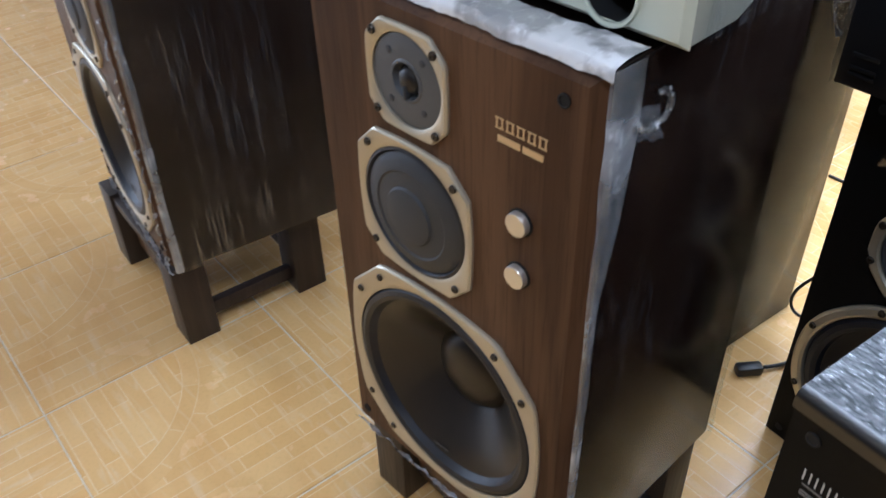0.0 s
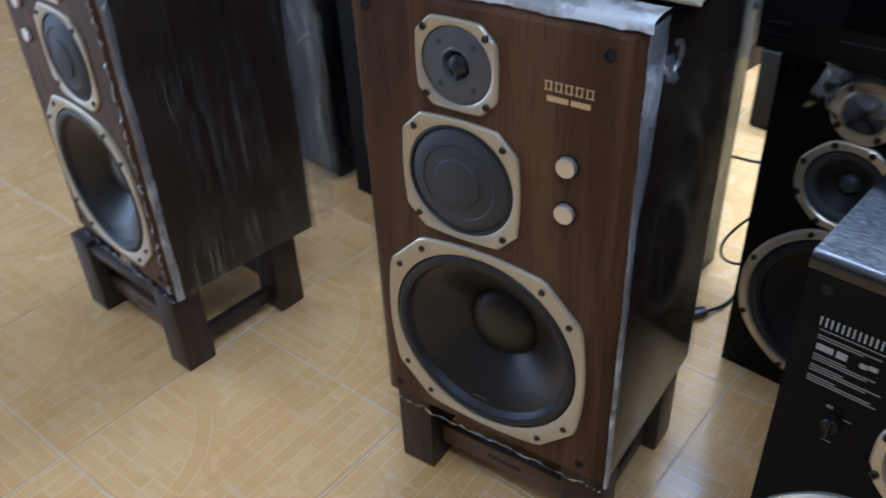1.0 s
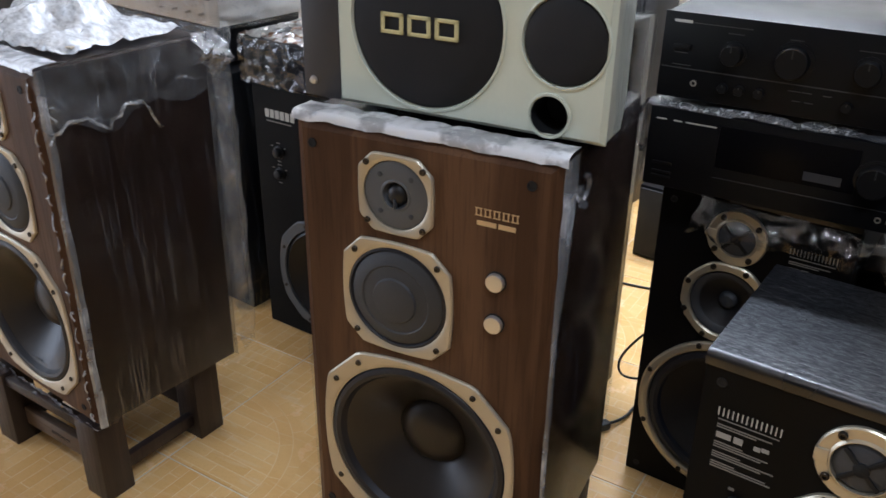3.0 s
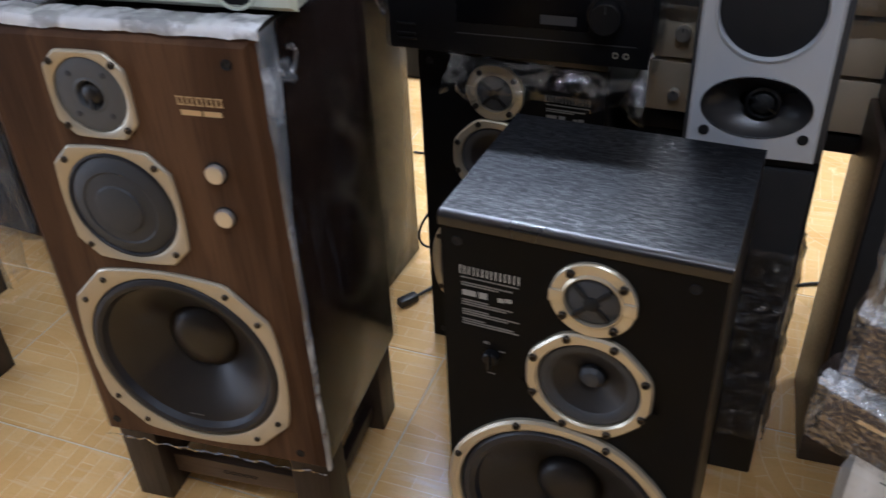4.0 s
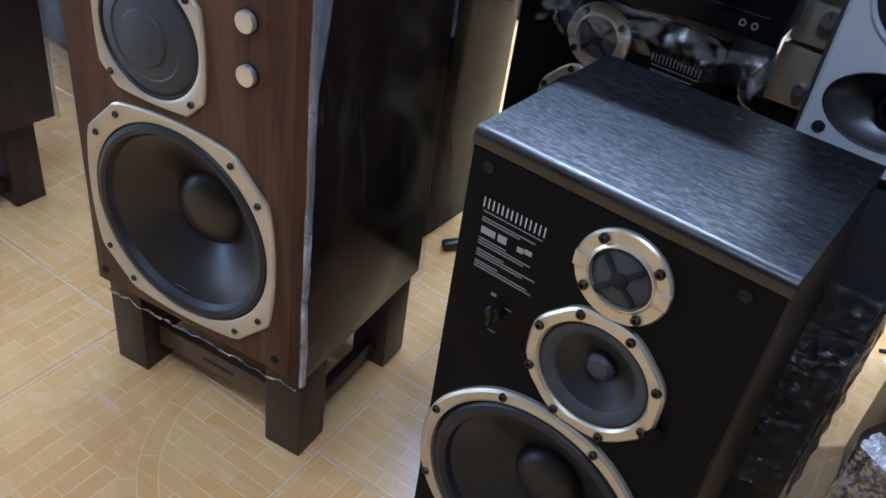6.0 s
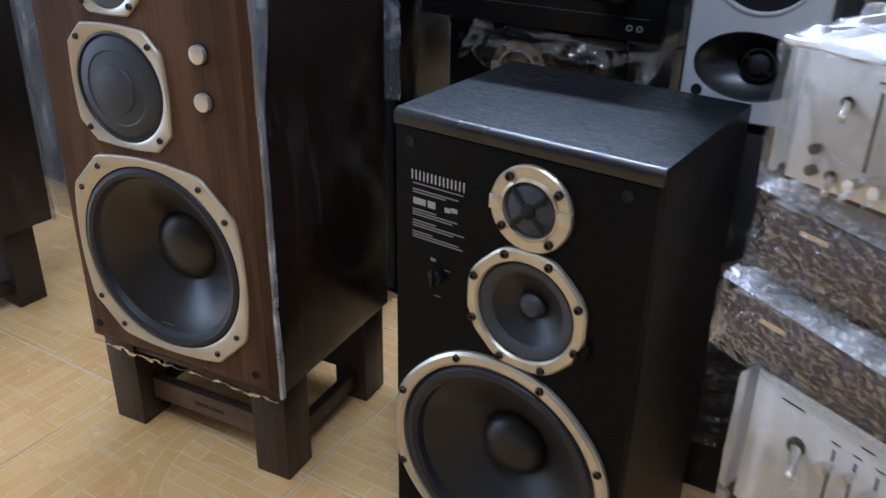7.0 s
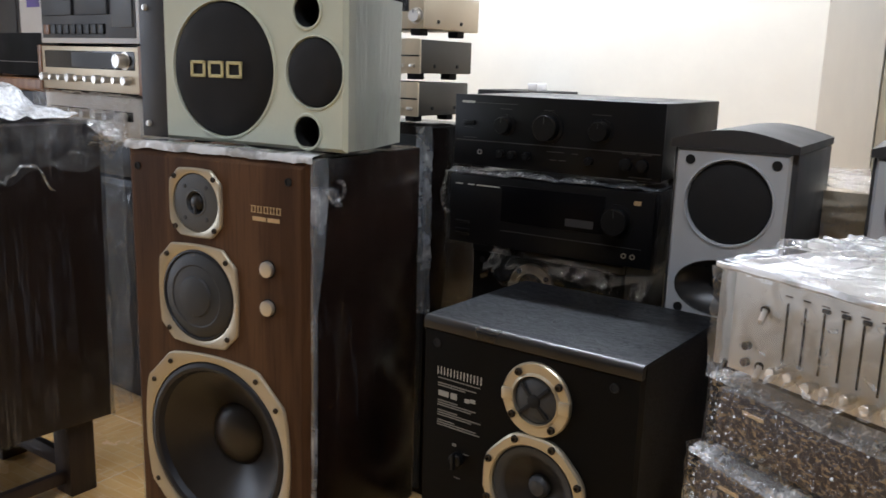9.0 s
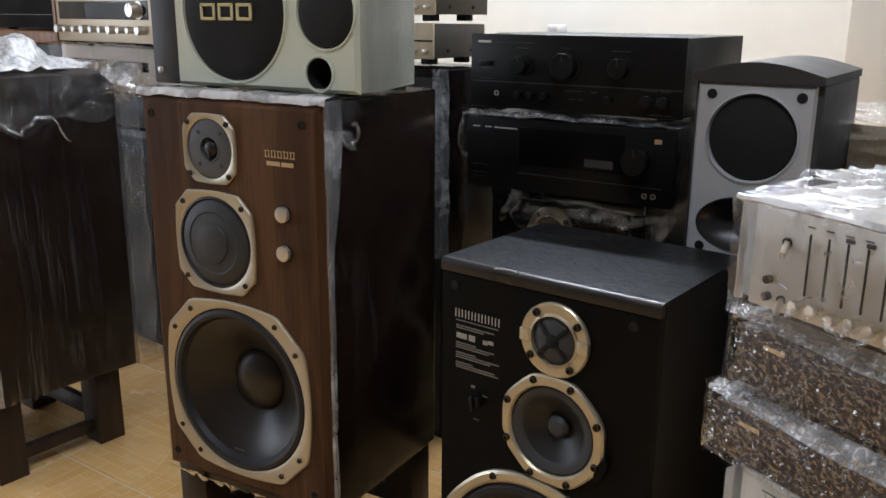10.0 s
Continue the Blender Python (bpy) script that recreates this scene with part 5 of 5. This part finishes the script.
# ---- other loudspeakers and stacks ----
def tall_black_speakers():
    # wrapped tall cabinet behind the walnut loudspeaker, carrying small champagne units
    t = thing("tall_loudspeaker", pose(-0.848, 1.152, 0, 0, 0, 4.1), "tall black loudspeaker wrapped in clear plastic, equipment on top", "loudspeaker")
    part("cabinet", box(0, 0.355, 0, 0.222, 0, 0.868, 0.004), GLOSSY_BROWN, t, "glossy dark brown cabinet")
    part("grille", box(0.01, 0.345, -0.012, -0.0005, 0.02, 0.85, 0.004), BLACK_FABRIC, t, "black cloth grille")
    part("plastic_wrap", wrap_box(-0.004, 0.360, -0.018, 0.226, 0, 0.873, 8.8, 0.003, 30, "flrt", 9.0), FILM_SLICK, t, "clear stretch wrap")
    part("wrap_edge", sheet(5, 60, lambda u, v: crumple((0.358 + 0.004 * u - 0.03 * (1 - u), -0.022 + 0.016 * u, 0.45 + 0.42 * v), 17, 26, 0.004)), FILM_MILKY, t, "whitish wrap along the corner")
    for i, (z, dx, dd) in enumerate(((0.8745, 0.0, 0.205), (0.9680, 0.004, 0.21), (1.0640, 0.012, 0.225), (1.1600, 0.012, 0.225))):
        u = unit("mini_component", pose(-0.829 + dx, 1.166, z, 0, 0, 5), 0.28, dd, 0.088, CHAMPAGNE_PANEL, OLIVE_CASE if i < 2 else CHAMPAGNE_PANEL, "small champagne hi-fi unit with a dark case in a stack", "hi-fi unit", "small champagne units", 0.014)
        if i == 2:
            knob(u, 0.262, 0.040, 0.014, 0.014, CHROME, "bright knob")
            part("window", box(0.03, 0.24, -0.001, 0.001, 0.05, 0.078), BLACK_GLOSS, u)
        else:
            part("groove", box(0.002, 0.278, -0.0008, 0.001, 0.050, 0.0535), HOLE, u)
            part("button", box(0.252, 0.268, -0.005, 0, 0.026, 0.034, 0.002), CHROME, u, "bright button")
            part("button", box(0.222, 0.238, -0.005, 0, 0.026, 0.034, 0.002), CHROME, u, "bright button")
        for y in (0.06, 0.15):
            part("screw", rings([(0.0045, 0), (0.004, 0.002), (0.0015, 0.002)], 12), HOLE, u, m=pose(0.277, y, 0.03, 0, 0, 90))
    t = thing("tall_loudspeaker", pose(-1.249, 2.311, 0, 0, 0, 0), "tall plain black loudspeaker against the back wall", "loudspeaker")
    part("cabinet", box(0, 0.279, 0, 0.25, 0, 0.921, 0.004), BLACK_METAL, t)
    part("grille", box(0.008, 0.271, -0.012, -0.0005, 0.02, 0.90, 0.004), BLACK_FABRIC, t, "black cloth grille")
    low = thing("low_loudspeaker", pose(-0.787, 2.033, 0, 0, 0, 1.4), "low black loudspeaker standing on the floor by the wall", "loudspeaker")
    part("cabinet", box(0, 0.24, 0, 0.22, 0, 0.235, 0.004), BLACK_METAL, low)
    part("grille", box(0.006, 0.234, -0.010, -0.0005, 0.008, 0.227, 0.003), BLACK_FABRIC, low, "black cloth grille")
    solid("small_white_box", box(0, 0.04, 0, 0.065, 0, 0.029, 0.003), WHITE_CASE, pose(-1.037, 2.325, 0.9215), "small white box on a black loudspeaker", "box")


def left_group():
    # black loudspeaker with a ringed woofer and a wrapped unit on top
    t = thing("studio_loudspeaker", pose(-1.348, 1.052, 0, 0, 0, 4.2), "black loudspeaker with a grey-ringed woofer, wrapped unit on top", "loudspeaker")
    w, h = 0.36, 0.652
    carcass(t, w, 0.0105, 0.31, 0, h, BLACK_ASH, "black cabinet panel")
    part("baffle", baffle(w, 0, h, [(0.205, 0.185, 0.130)], 0.003, 0.010), BLACK_ASH_FRONT, t, "black front")
    f = cut_plate(0.150, 0.160, 12)
    wf = part("woofer", rings([(f, 0), (f, 0.004), (plus(f, -0.003), 0.006), (0.132, 0.006), (0.129, -0.01)], 80, cap=False), TWEETER_GREY, t, "grey metal ring", pose(0.205, 0, 0.185))
    screws(wf, [(0.142 * math.cos(radians(a)), 0.142 * math.sin(radians(a))) for a in range(22, 382, 45)], -0.005)
    part("cone", rings([(0.1295, 0.0), (0.122, 0.004), (0.113, -0.003), (0.08, -0.025), (0.045, -0.045)], 64, cap=False), PAPER_CONE, wf, "black paper cone")
    part("dust_cap", rings([(0.046, -0.045), (0.035, -0.032), (0.008, -0.026)], 32), PAPER_CONE, wf)
    bm = bmesh.new()
    for i in range(6):
        box(0.040 + i * 0.016, 0.0525 + i * 0.016, -0.0006, 0.0002, 0.573, 0.593, bm=bm)
    part("emblem", bm, WHITE_PRINT, t, "pale printed emblem")
    marks(t, [(0.042, 0.563, 0.08)], DIM_PRINT, 0.003)
    for z in (0.49, 0.435):
        k = part("level_dial", rings([(0.016, 0), (0.016, 0.002), (0.012, 0.003), (0.011, 0.012), (0.008, 0.013)], 28), BLACK_KNOB, t, "black level dial", pose(0.075, 0, z))
        marks(k, [(-0.024, 0.012, 0.006), (0.018, 0.012, 0.006), (-0.006, 0.022, 0.012), (-0.006, -0.024, 0.012)], DIM_PRINT, 0.002)
    c = thing("wrapped_case", pose(-1.363, 1.042, 0.6535, 0, 0, 4.2), "black unit wrapped in crinkled clear plastic on a loudspeaker", "wrapped case")
    part("case", box(0.004, 0.40, 0.004, 0.30, 0, 0.100, 0.003), BLACK_METAL, c)
    part("plastic_wrap", facet_wrap(0, 0.405, -0.003, 0.305, 0, 0.105, 5, 0.014, 0.004), FILM_FACET, c, "crinkled clear stretch wrap", sharp=1)
    # wrapped black loudspeaker next to it carries the old receiver stack
    t = thing("wrapped_loudspeaker", pose(-1.812, 1.048, 0, 0, 0, 1.8), "black loudspeaker wrapped in clear plastic under a receiver stack", "loudspeaker")
    part("cabinet", box(0, 0.385, 0, 0.32, 0, 0.654, 0.004), BLACK_METAL, t)
    part("grille", box(0.012, 0.373, -0.010, -0.0005, 0.02, 0.635, 0.004), BLACK_FABRIC, t, "black cloth grille")
    part("plastic_wrap", wrap_box(-0.004, 0.392, -0.020, 0.325, 0, 0.657, 3.8, 0.007, 34, "flrt", 16.0), FILM_STREAK, t, "clear stretch wrap")
    part("wrap_edge", sheet(6, 60, lambda u, v: crumple((0.345 + 0.05 * u, -0.024 + 0.012 * u, 0.66 * v), 23, 20, 0.008)), FILM_SWAG, t, "whitish gathered wrap along the corner")
    R = pose(-1.943, 1.030, 0, 0, 0, 0.8)
    u = unit("tape_deck", R @ pose(0.04, 0.01, 0.6585), 0.44, 0.28, 0.098, BLACK_METAL, BLACK_METAL, "plain black hi-fi unit in the receiver stack", "hi-fi unit")
    u = unit("amplifier", R @ pose(0.01, 0, 0.7575), 0.51, 0.30, 0.130, SILVER_PANEL, SILVER_PANEL, "silver amplifier with many knobs wrapped in plastic", "amplifier")
    for i in range(7):
        knob(u, 0.07 + i * 0.062, 0.078, 0.013 + 0.004 * (i == 4), 0.03, CHROME, "bright knob", skirt=False)
    part("dark_strip", box(0.03, 0.48, -0.001, 0.001, 0.066, 0.092), BLACK_GLOSS, u)
    for i in range(4):
        part("lever", box(0.30 + i * 0.05, 0.305 + i * 0.05, -0.016, 0, 0.030, 0.036, 0.001), CHROME, u)
    part("plastic_wrap", wrap_box(-0.004, 0.514, -0.034, 0.30, 0, 0.134, 7.2, 0.007, 30, "frt", 20.0), FILM_CRINKLE, u, "clear crinkled wrap")
    u = unit("receiver", R @ pose(0.0, 0, 0.8925), 0.53, 0.30, 0.132, CHAMPAGNE_PANEL, BROWN_CASE, "old champagne receiver with wooden cheeks in a stack", "receiver")
    for x in (-0.018, 0.530):
        part("wooden_cheek", box(x, x + 0.018, -0.004, 0.30, 0.004, 0.135, 0.002), ORANGE_WOOD, u, "orange wooden cheek")
    part("dial_window", box(0.02, 0.51, -0.0015, 0.001, 0.070, 0.120, 0.001), BLACK_GLOSS, u, "dark dial window")
    part("dial_glass", box(0.18, 0.40, -0.0022, -0.0010, 0.074, 0.116), GREY_MESH, u)
    knob(u, 0.462, 0.095, 0.019, 0.030, CHROME, "large bright tuning knob")
    for i in range(10):
        knob(u, 0.03 + i * 0.050, 0.042, 0.009 + 0.003 * (i % 3 == 0), 0.022, CHROME, "small bright knob", skirt=False)
    u = unit("cassette_deck", R @ pose(0.005, 0, 1.0265), 0.53, 0.26, 0.20, WHITE_CASE, WHITE_CASE, "white-framed twin cassette deck on top of the stack", "cassette deck")
    part("panel", box(0.012, 0.518, -0.002, 0.001, 0.022, 0.190, 0.001), GREY_PLATE, u, "dark grey panel")
    for x in (0.03, 0.22):
        d = part("cassette_door", box(x, x + 0.170, -0.010, -0.001, 0.085, 0.180, 0.003), GREY_MESH, u, "smoked cassette door")
        bm = bmesh.new()
        for i in range(7):
            box(x + 0.02 + i * 0.019, x + 0.035 + i * 0.019, -0.0112, -0.0098, 0.150 - 0.004 * i, 0.158 - 0.004 * i, bm=bm)
        part("printed_bars", bm, HOLE, d)
    part("side_panel", box(0.405, 0.508, -0.006, -0.001, 0.050, 0.185, 0.002), TWEETER_GREY, u, "grey panel")
    for i in range(9):
        part("key", box(0.03 + i * 0.038, 0.062 + i * 0.038, -0.008, -0.001, 0.032, 0.060, 0.002), BLACK_KNOB if i else ORANGE_WOOD, u)
    # black unit on a wooden-topped cabinet further along
    t = thing("side_cabinet", pose(-2.725, 1.101, 0, 0, 0, 0.7), "black cabinet with a wooden top carrying a black unit", "cabinet")
    part("body", box(0, 0.66, 0, 0.36, 0, 0.8795, 0.004), BLACK_METAL, t)
    part("top_board", box(-0.01, 0.67, -0.01, 0.37, 0.880, 0.922, 0.008, 3), ORANGE_WOOD, t, "orange wooden top")
    u = unit("black_component", pose(-2.585, 1.111, 0.9225, 0, 0, 0.7), 0.60, 0.32, 0.145, DULL_BLACK, DULL_BLACK, "black hi-fi unit on a wooden-topped cabinet", "hi-fi unit")
    part("groove", box(0.02, 0.58, -0.001, 0.001, 0.05, 0.052), DIM_PRINT, u)
    t = thing("tall_cabinet", pose(-3.93, 1.624, 0, 0, 0, -0.3), "tall dark grey cabinet with a poster on its front", "cabinet")
    part("body", box(0, 1.15, 0, 0.5, 0, 1.95, 0.004), GREY_PLATE, t)
    part("door", box(0.01, 0.57, -0.018, -0.0005, 0.05, 1.93, 0.003), GREY_PLATE, t)
    part("door", box(0.58, 1.14, -0.018, -0.0005, 0.05, 1.93, 0.003), GREY_PLATE, t)
    p = thing("poster", pose(-3.306, 1.602, 1.071, 0, 0, -0.3), "white-bordered poster with a violet picture", "poster")
    part("paper", box(0, 0.46, -0.004, 0.0, 0, 0.62), WHITE_CASE, p)
    part("picture", box(0.07, 0.39, -0.0055, -0.0042, 0.13, 0.55), plain("violet_print", (0.16, 0.13, 0.42), 0.5, 0, 0.5, 12, 0), p, "violet picture")


def gold_stack():
    # low bench with champagne units behind the silver satellite
    b = thing("bench", pose(-0.006, 1.239, 0, 0, 0, 3.4), "black bench carrying champagne units", "bench")
    part("top_board", box(0, 0.50, 0, 0.36, 0.505, 0.537, 0.003), BLACK_METAL, b)
    part("side_cabinet", box(0.004, 0.17, 0.006, 0.34, 0, 0.5045, 0.003), BLACK_METAL, b)
    part("leg", box(0.45, 0.49, 0.31, 0.35, 0, 0.5045, 0.002), BLACK_METAL, b)
    for i, z in enumerate((0.5375, 0.6305, 0.7235)):
        u = unit("champagne_unit", pose(0.044 + 0.004 * i, 1.229, z, 0, 0, 4.4), 0.44, 0.30, 0.0925, CHAMPAGNE_PANEL, CHAMPAGNE_PANEL, "champagne hi-fi unit with small knobs in a low stack", "hi-fi unit", "champagne units on the bench")
        for x in (0.045, 0.075, 0.38, 0.41):
            knob(u, x, 0.05 if i else 0.04, 0.009 if i != 1 else 0.012, 0.014, CHROME, skirt=False)
        if i == 2:
            part("plastic_wrap", wrap_box(-0.005, 0.445, -0.018, 0.30, 0, 0.096, 6.6, 0.006, 26, "flrt", 22.0), FILM_CRINKLE, u, "clear crinkled wrap")


def shelf_rack():
    s = thing("shelf_rack", pose(-0.10, 3.325, 0), "beige metal shelf rack full of old equipment", "shelf rack")
    post = finish("post", box(-0.018, 0.018, -0.018, 0.018, 0, 2.1, 0.002), SHELF)
    for x in (0.0, 1.25):
        for y in (0.0, 0.33):
            piece("post", post, s, x, y, 0)
    for z in (0.28, 0.56, 0.83, 1.10, 1.45, 1.80):
        part("shelf", box(-0.015, 1.265, -0.015, 0.345, z - 0.03, z, 0.002), SHELF, s)
    rng = random.Random(6)
    for z, h in ((0.56, 0.12), (0.83, 0.14), (1.10, 0.16), (1.45, 0.15)):
        x = 0.06
        while x < 0.95:
            w = rng.choice((0.18, 0.26, 0.34))
            mat = rng.choice((BLACK_METAL, SILVER_PANEL, CHARCOAL, GREY_MESH))
            hh = h * rng.uniform(0.75, 1.0)
            u = unit("shelf_unit", pose(-0.10 + x, 3.340, z), w, 0.26, hh, mat, mat, "old hi-fi unit lying on the shelf rack", "hi-fi unit", "units on the shelf rack")
            part("groove", box(0.01, w - 0.01, -0.0008, 0.001, hh * 0.5, hh * 0.5 + 0.004), HOLE, u)
            knob(u, w * 0.75, hh * 0.3 + 0.01, 0.012, 0.014, BLACK_KNOB, skirt=False)
            x += w + rng.uniform(0.03, 0.07)


def floor_clutter():
    def cable(name, pts, r, label):
        ob = new(name, tube(pts, r))
        ob.data.materials.append(CABLE)
        return tagged(ob, label, "cable")
    cable("power_cable", [(-0.35, 1.31, 0.29), (-0.376, 1.30, 0.246), (-0.419, 1.30, 0.191), (-0.455, 1.30, 0.126), (-0.447, 1.30, 0.086), (-0.397, 1.30, 0.095), (-0.345, 1.31, 0.125)], 0.003, "thin black cable looping behind a black loudspeaker")
    cable("power_cable", [(-0.330, 1.47, 0.004), (-0.395, 1.42, 0.004), (-0.409, 1.377, 0.004), (-0.409, 1.312, 0.005), (-0.405, 1.262, 0.006), (-0.420, 1.225, 0.010)], 0.0035, "black mains cable lying on the tiled floor")
    solid("mains_plug", box(-0.011, 0.011, -0.024, 0.024, 0, 0.020, 0.005), CABLE, pose(-0.432, 1.198, 0.001, 0, 0, -28), "black mains plug lying on the tiled floor", "plug")
    cable("power_cable", [(-0.76, 1.83, 0.004), (-0.706, 1.837, 0.004), (-0.666, 1.847, 0.004), (-0.613, 1.865, 0.004), (-0.55, 1.86, 0.004)], 0.0035, "thin black cable across the tiled floor")
    cable("power_cable", [(0.33, 1.60, 0.004), (0.38, 1.64, 0.005), (0.42, 1.605, 0.006), (0.405, 1.505, 0.005), (0.384, 1.445, 0.006), (0.372, 1.505, 0.008), (0.402, 1.585, 0.010), (0.432, 1.645, 0.006)], 0.004, "coiled black cable on the tiled floor")
    # hanging torn wrap beside the walnut loudspeakers
    solid("hanging_plastic_wrap", sheet(14, 60, lambda u, v: crumple((-0.665 + 0.045 * u - 0.03 * (1 - v) * u, 0.60 + 0.16 * u, 0.02 + 0.62 * v), 3, 12, 0.014)), FILM_WHITE, pose(0.020, 0.0, 0), "loose clear wrap hanging beside the walnut loudspeaker", "plastic wrap")
    solid("crumpled_plastic", sheet(40, 30, lambda u, v: crumple((-1.47 + 0.33 * u, 0.44 + 0.24 * v, 0.862 + 0.055 * math.sin(u * 3.14) * math.sin(v * 3.14) * (1 + noise.noise(Vector((u * 5, v * 5, 2))))), 8, 20, 0.012)), FILM_TOP, pose(0.060, 0.010, 0.006), "bunched clear plastic lying on the walnut loudspeaker", "plastic wrap")
    solid("paper_slip", box(-0.05, 0.05, -0.03, 0.03, 0, 0.003, 0.001), CHAMPAGNE_PANEL, pose(-1.14, 0.50, 0.870, 0, 0, 15), "beige paper slip under clear plastic", "paper")
    solid("white_bowl", rings([(0.030, 0.0), (0.050, 0.03), (0.058, 0.05), (0.055, 0.05), (0.047, 0.031), (0.028, 0.004)], 32), WHITE_CASE, pose(-1.25, 0.925, 0.0, 90, 0, 0), "small white plastic bowl on the floor", "bowl")


def tiles():
    """Laid floor: each tile a piece of its own over the grout."""
    fl = solid("floor", box(-4.72, 2.62, -3.12, 3.9, -0.10, -0.0012), GROUT, pose(0, 0, 0), "glazed tile floor printed with golden parquet", "floor", kind="structure")
    size, gap = 0.433, 0.0026
    bm = box(-size / 2 + gap / 2, size / 2 - gap / 2, -size / 2 + gap / 2, size / 2 - gap / 2, -0.008, 0.0)
    es = [e for e in bm.edges if all(v.co.z > -0.001 for v in e.verts)]
    bmesh.ops.bevel(bm, geom=es, offset=0.0014, segments=1, affect="EDGES")
    me = finish("tile", bm, TILE)
    grid = pose(-1.040, 0.110, 0, 0, 0, 6.5)
    rng = random.Random(3)
    for i in range(-9, 10):
        for j in range(-8, 9):
            p = grid @ Vector(((i + 0.5) * size, (j + 0.5) * size, 0))
            if -4.55 < p.x < 2.45 and -2.95 < p.y < 3.65 and not (p.y > 2.75 and p.x < -0.3):
                ob = new("tile", me)
                ob.parent = fl
                ob.matrix_world = Matrix.Translation(p) @ pose(0, 0, 0, 0, 0, 6.5 + 90 * rng.randrange(4))


build_room()
MAIN = pose(-0.5944, 0.5113, 0, 0, 0, 11.39)
PAIR = pose(-1.436, 0.380, 0.006, 0, 0.9, 1.5)
speaker_stand(MAIN, "dark wooden four-legged stand under a walnut loudspeaker")
walnut_speaker(MAIN, "walnut three-way loudspeaker with pale gold driver frames, partly wrapped in plastic")
for ob, m in ((None, PAIR),):
    speaker_stand(pose(-1.425, 0.328, 0, 0, 0, 4.4), "dark wooden stand under the wrapped walnut loudspeaker")
    walnut_speaker(m, "walnut three-way loudspeaker wrapped in streaky clear plastic", True)
black_speaker(pose(-0.0457, 0.660, 0, 0, 0, 3.1), "black three-way loudspeaker with champagne gold driver rings, unwrapped")
black_speaker(pose(-0.333, 1.141, 0, 0, 0, 3.3), "black three-way loudspeaker carrying a receiver and an amplifier", True)
lower_receiver()
upper_amplifier()
crumpled_film()
mint_speaker()
black_column(pose(0.170, 0.994, 0, 0, 0, 8.0), "black column loudspeaker in crinkled plastic under a silver satellite", True)
black_column(pose(0.404, 1.085, 0, 0, 0, 9.0), "dark brown column loudspeaker under a silver satellite", False)
silver_speaker(pose(0.1632, 0.980, 0.6080, 0, 0, 7.2), "silver-fronted satellite loudspeaker on a black column, wrapped base")
silver_speaker(pose(0.421, 1.070, 0.6080, 0, 0, 9.0), "silver-fronted satellite loudspeaker beside the equaliser stack")
equaliser_stack()
tall_black_speakers()
left_group()
gold_stack()
shelf_rack()
floor_clutter()
tiles()
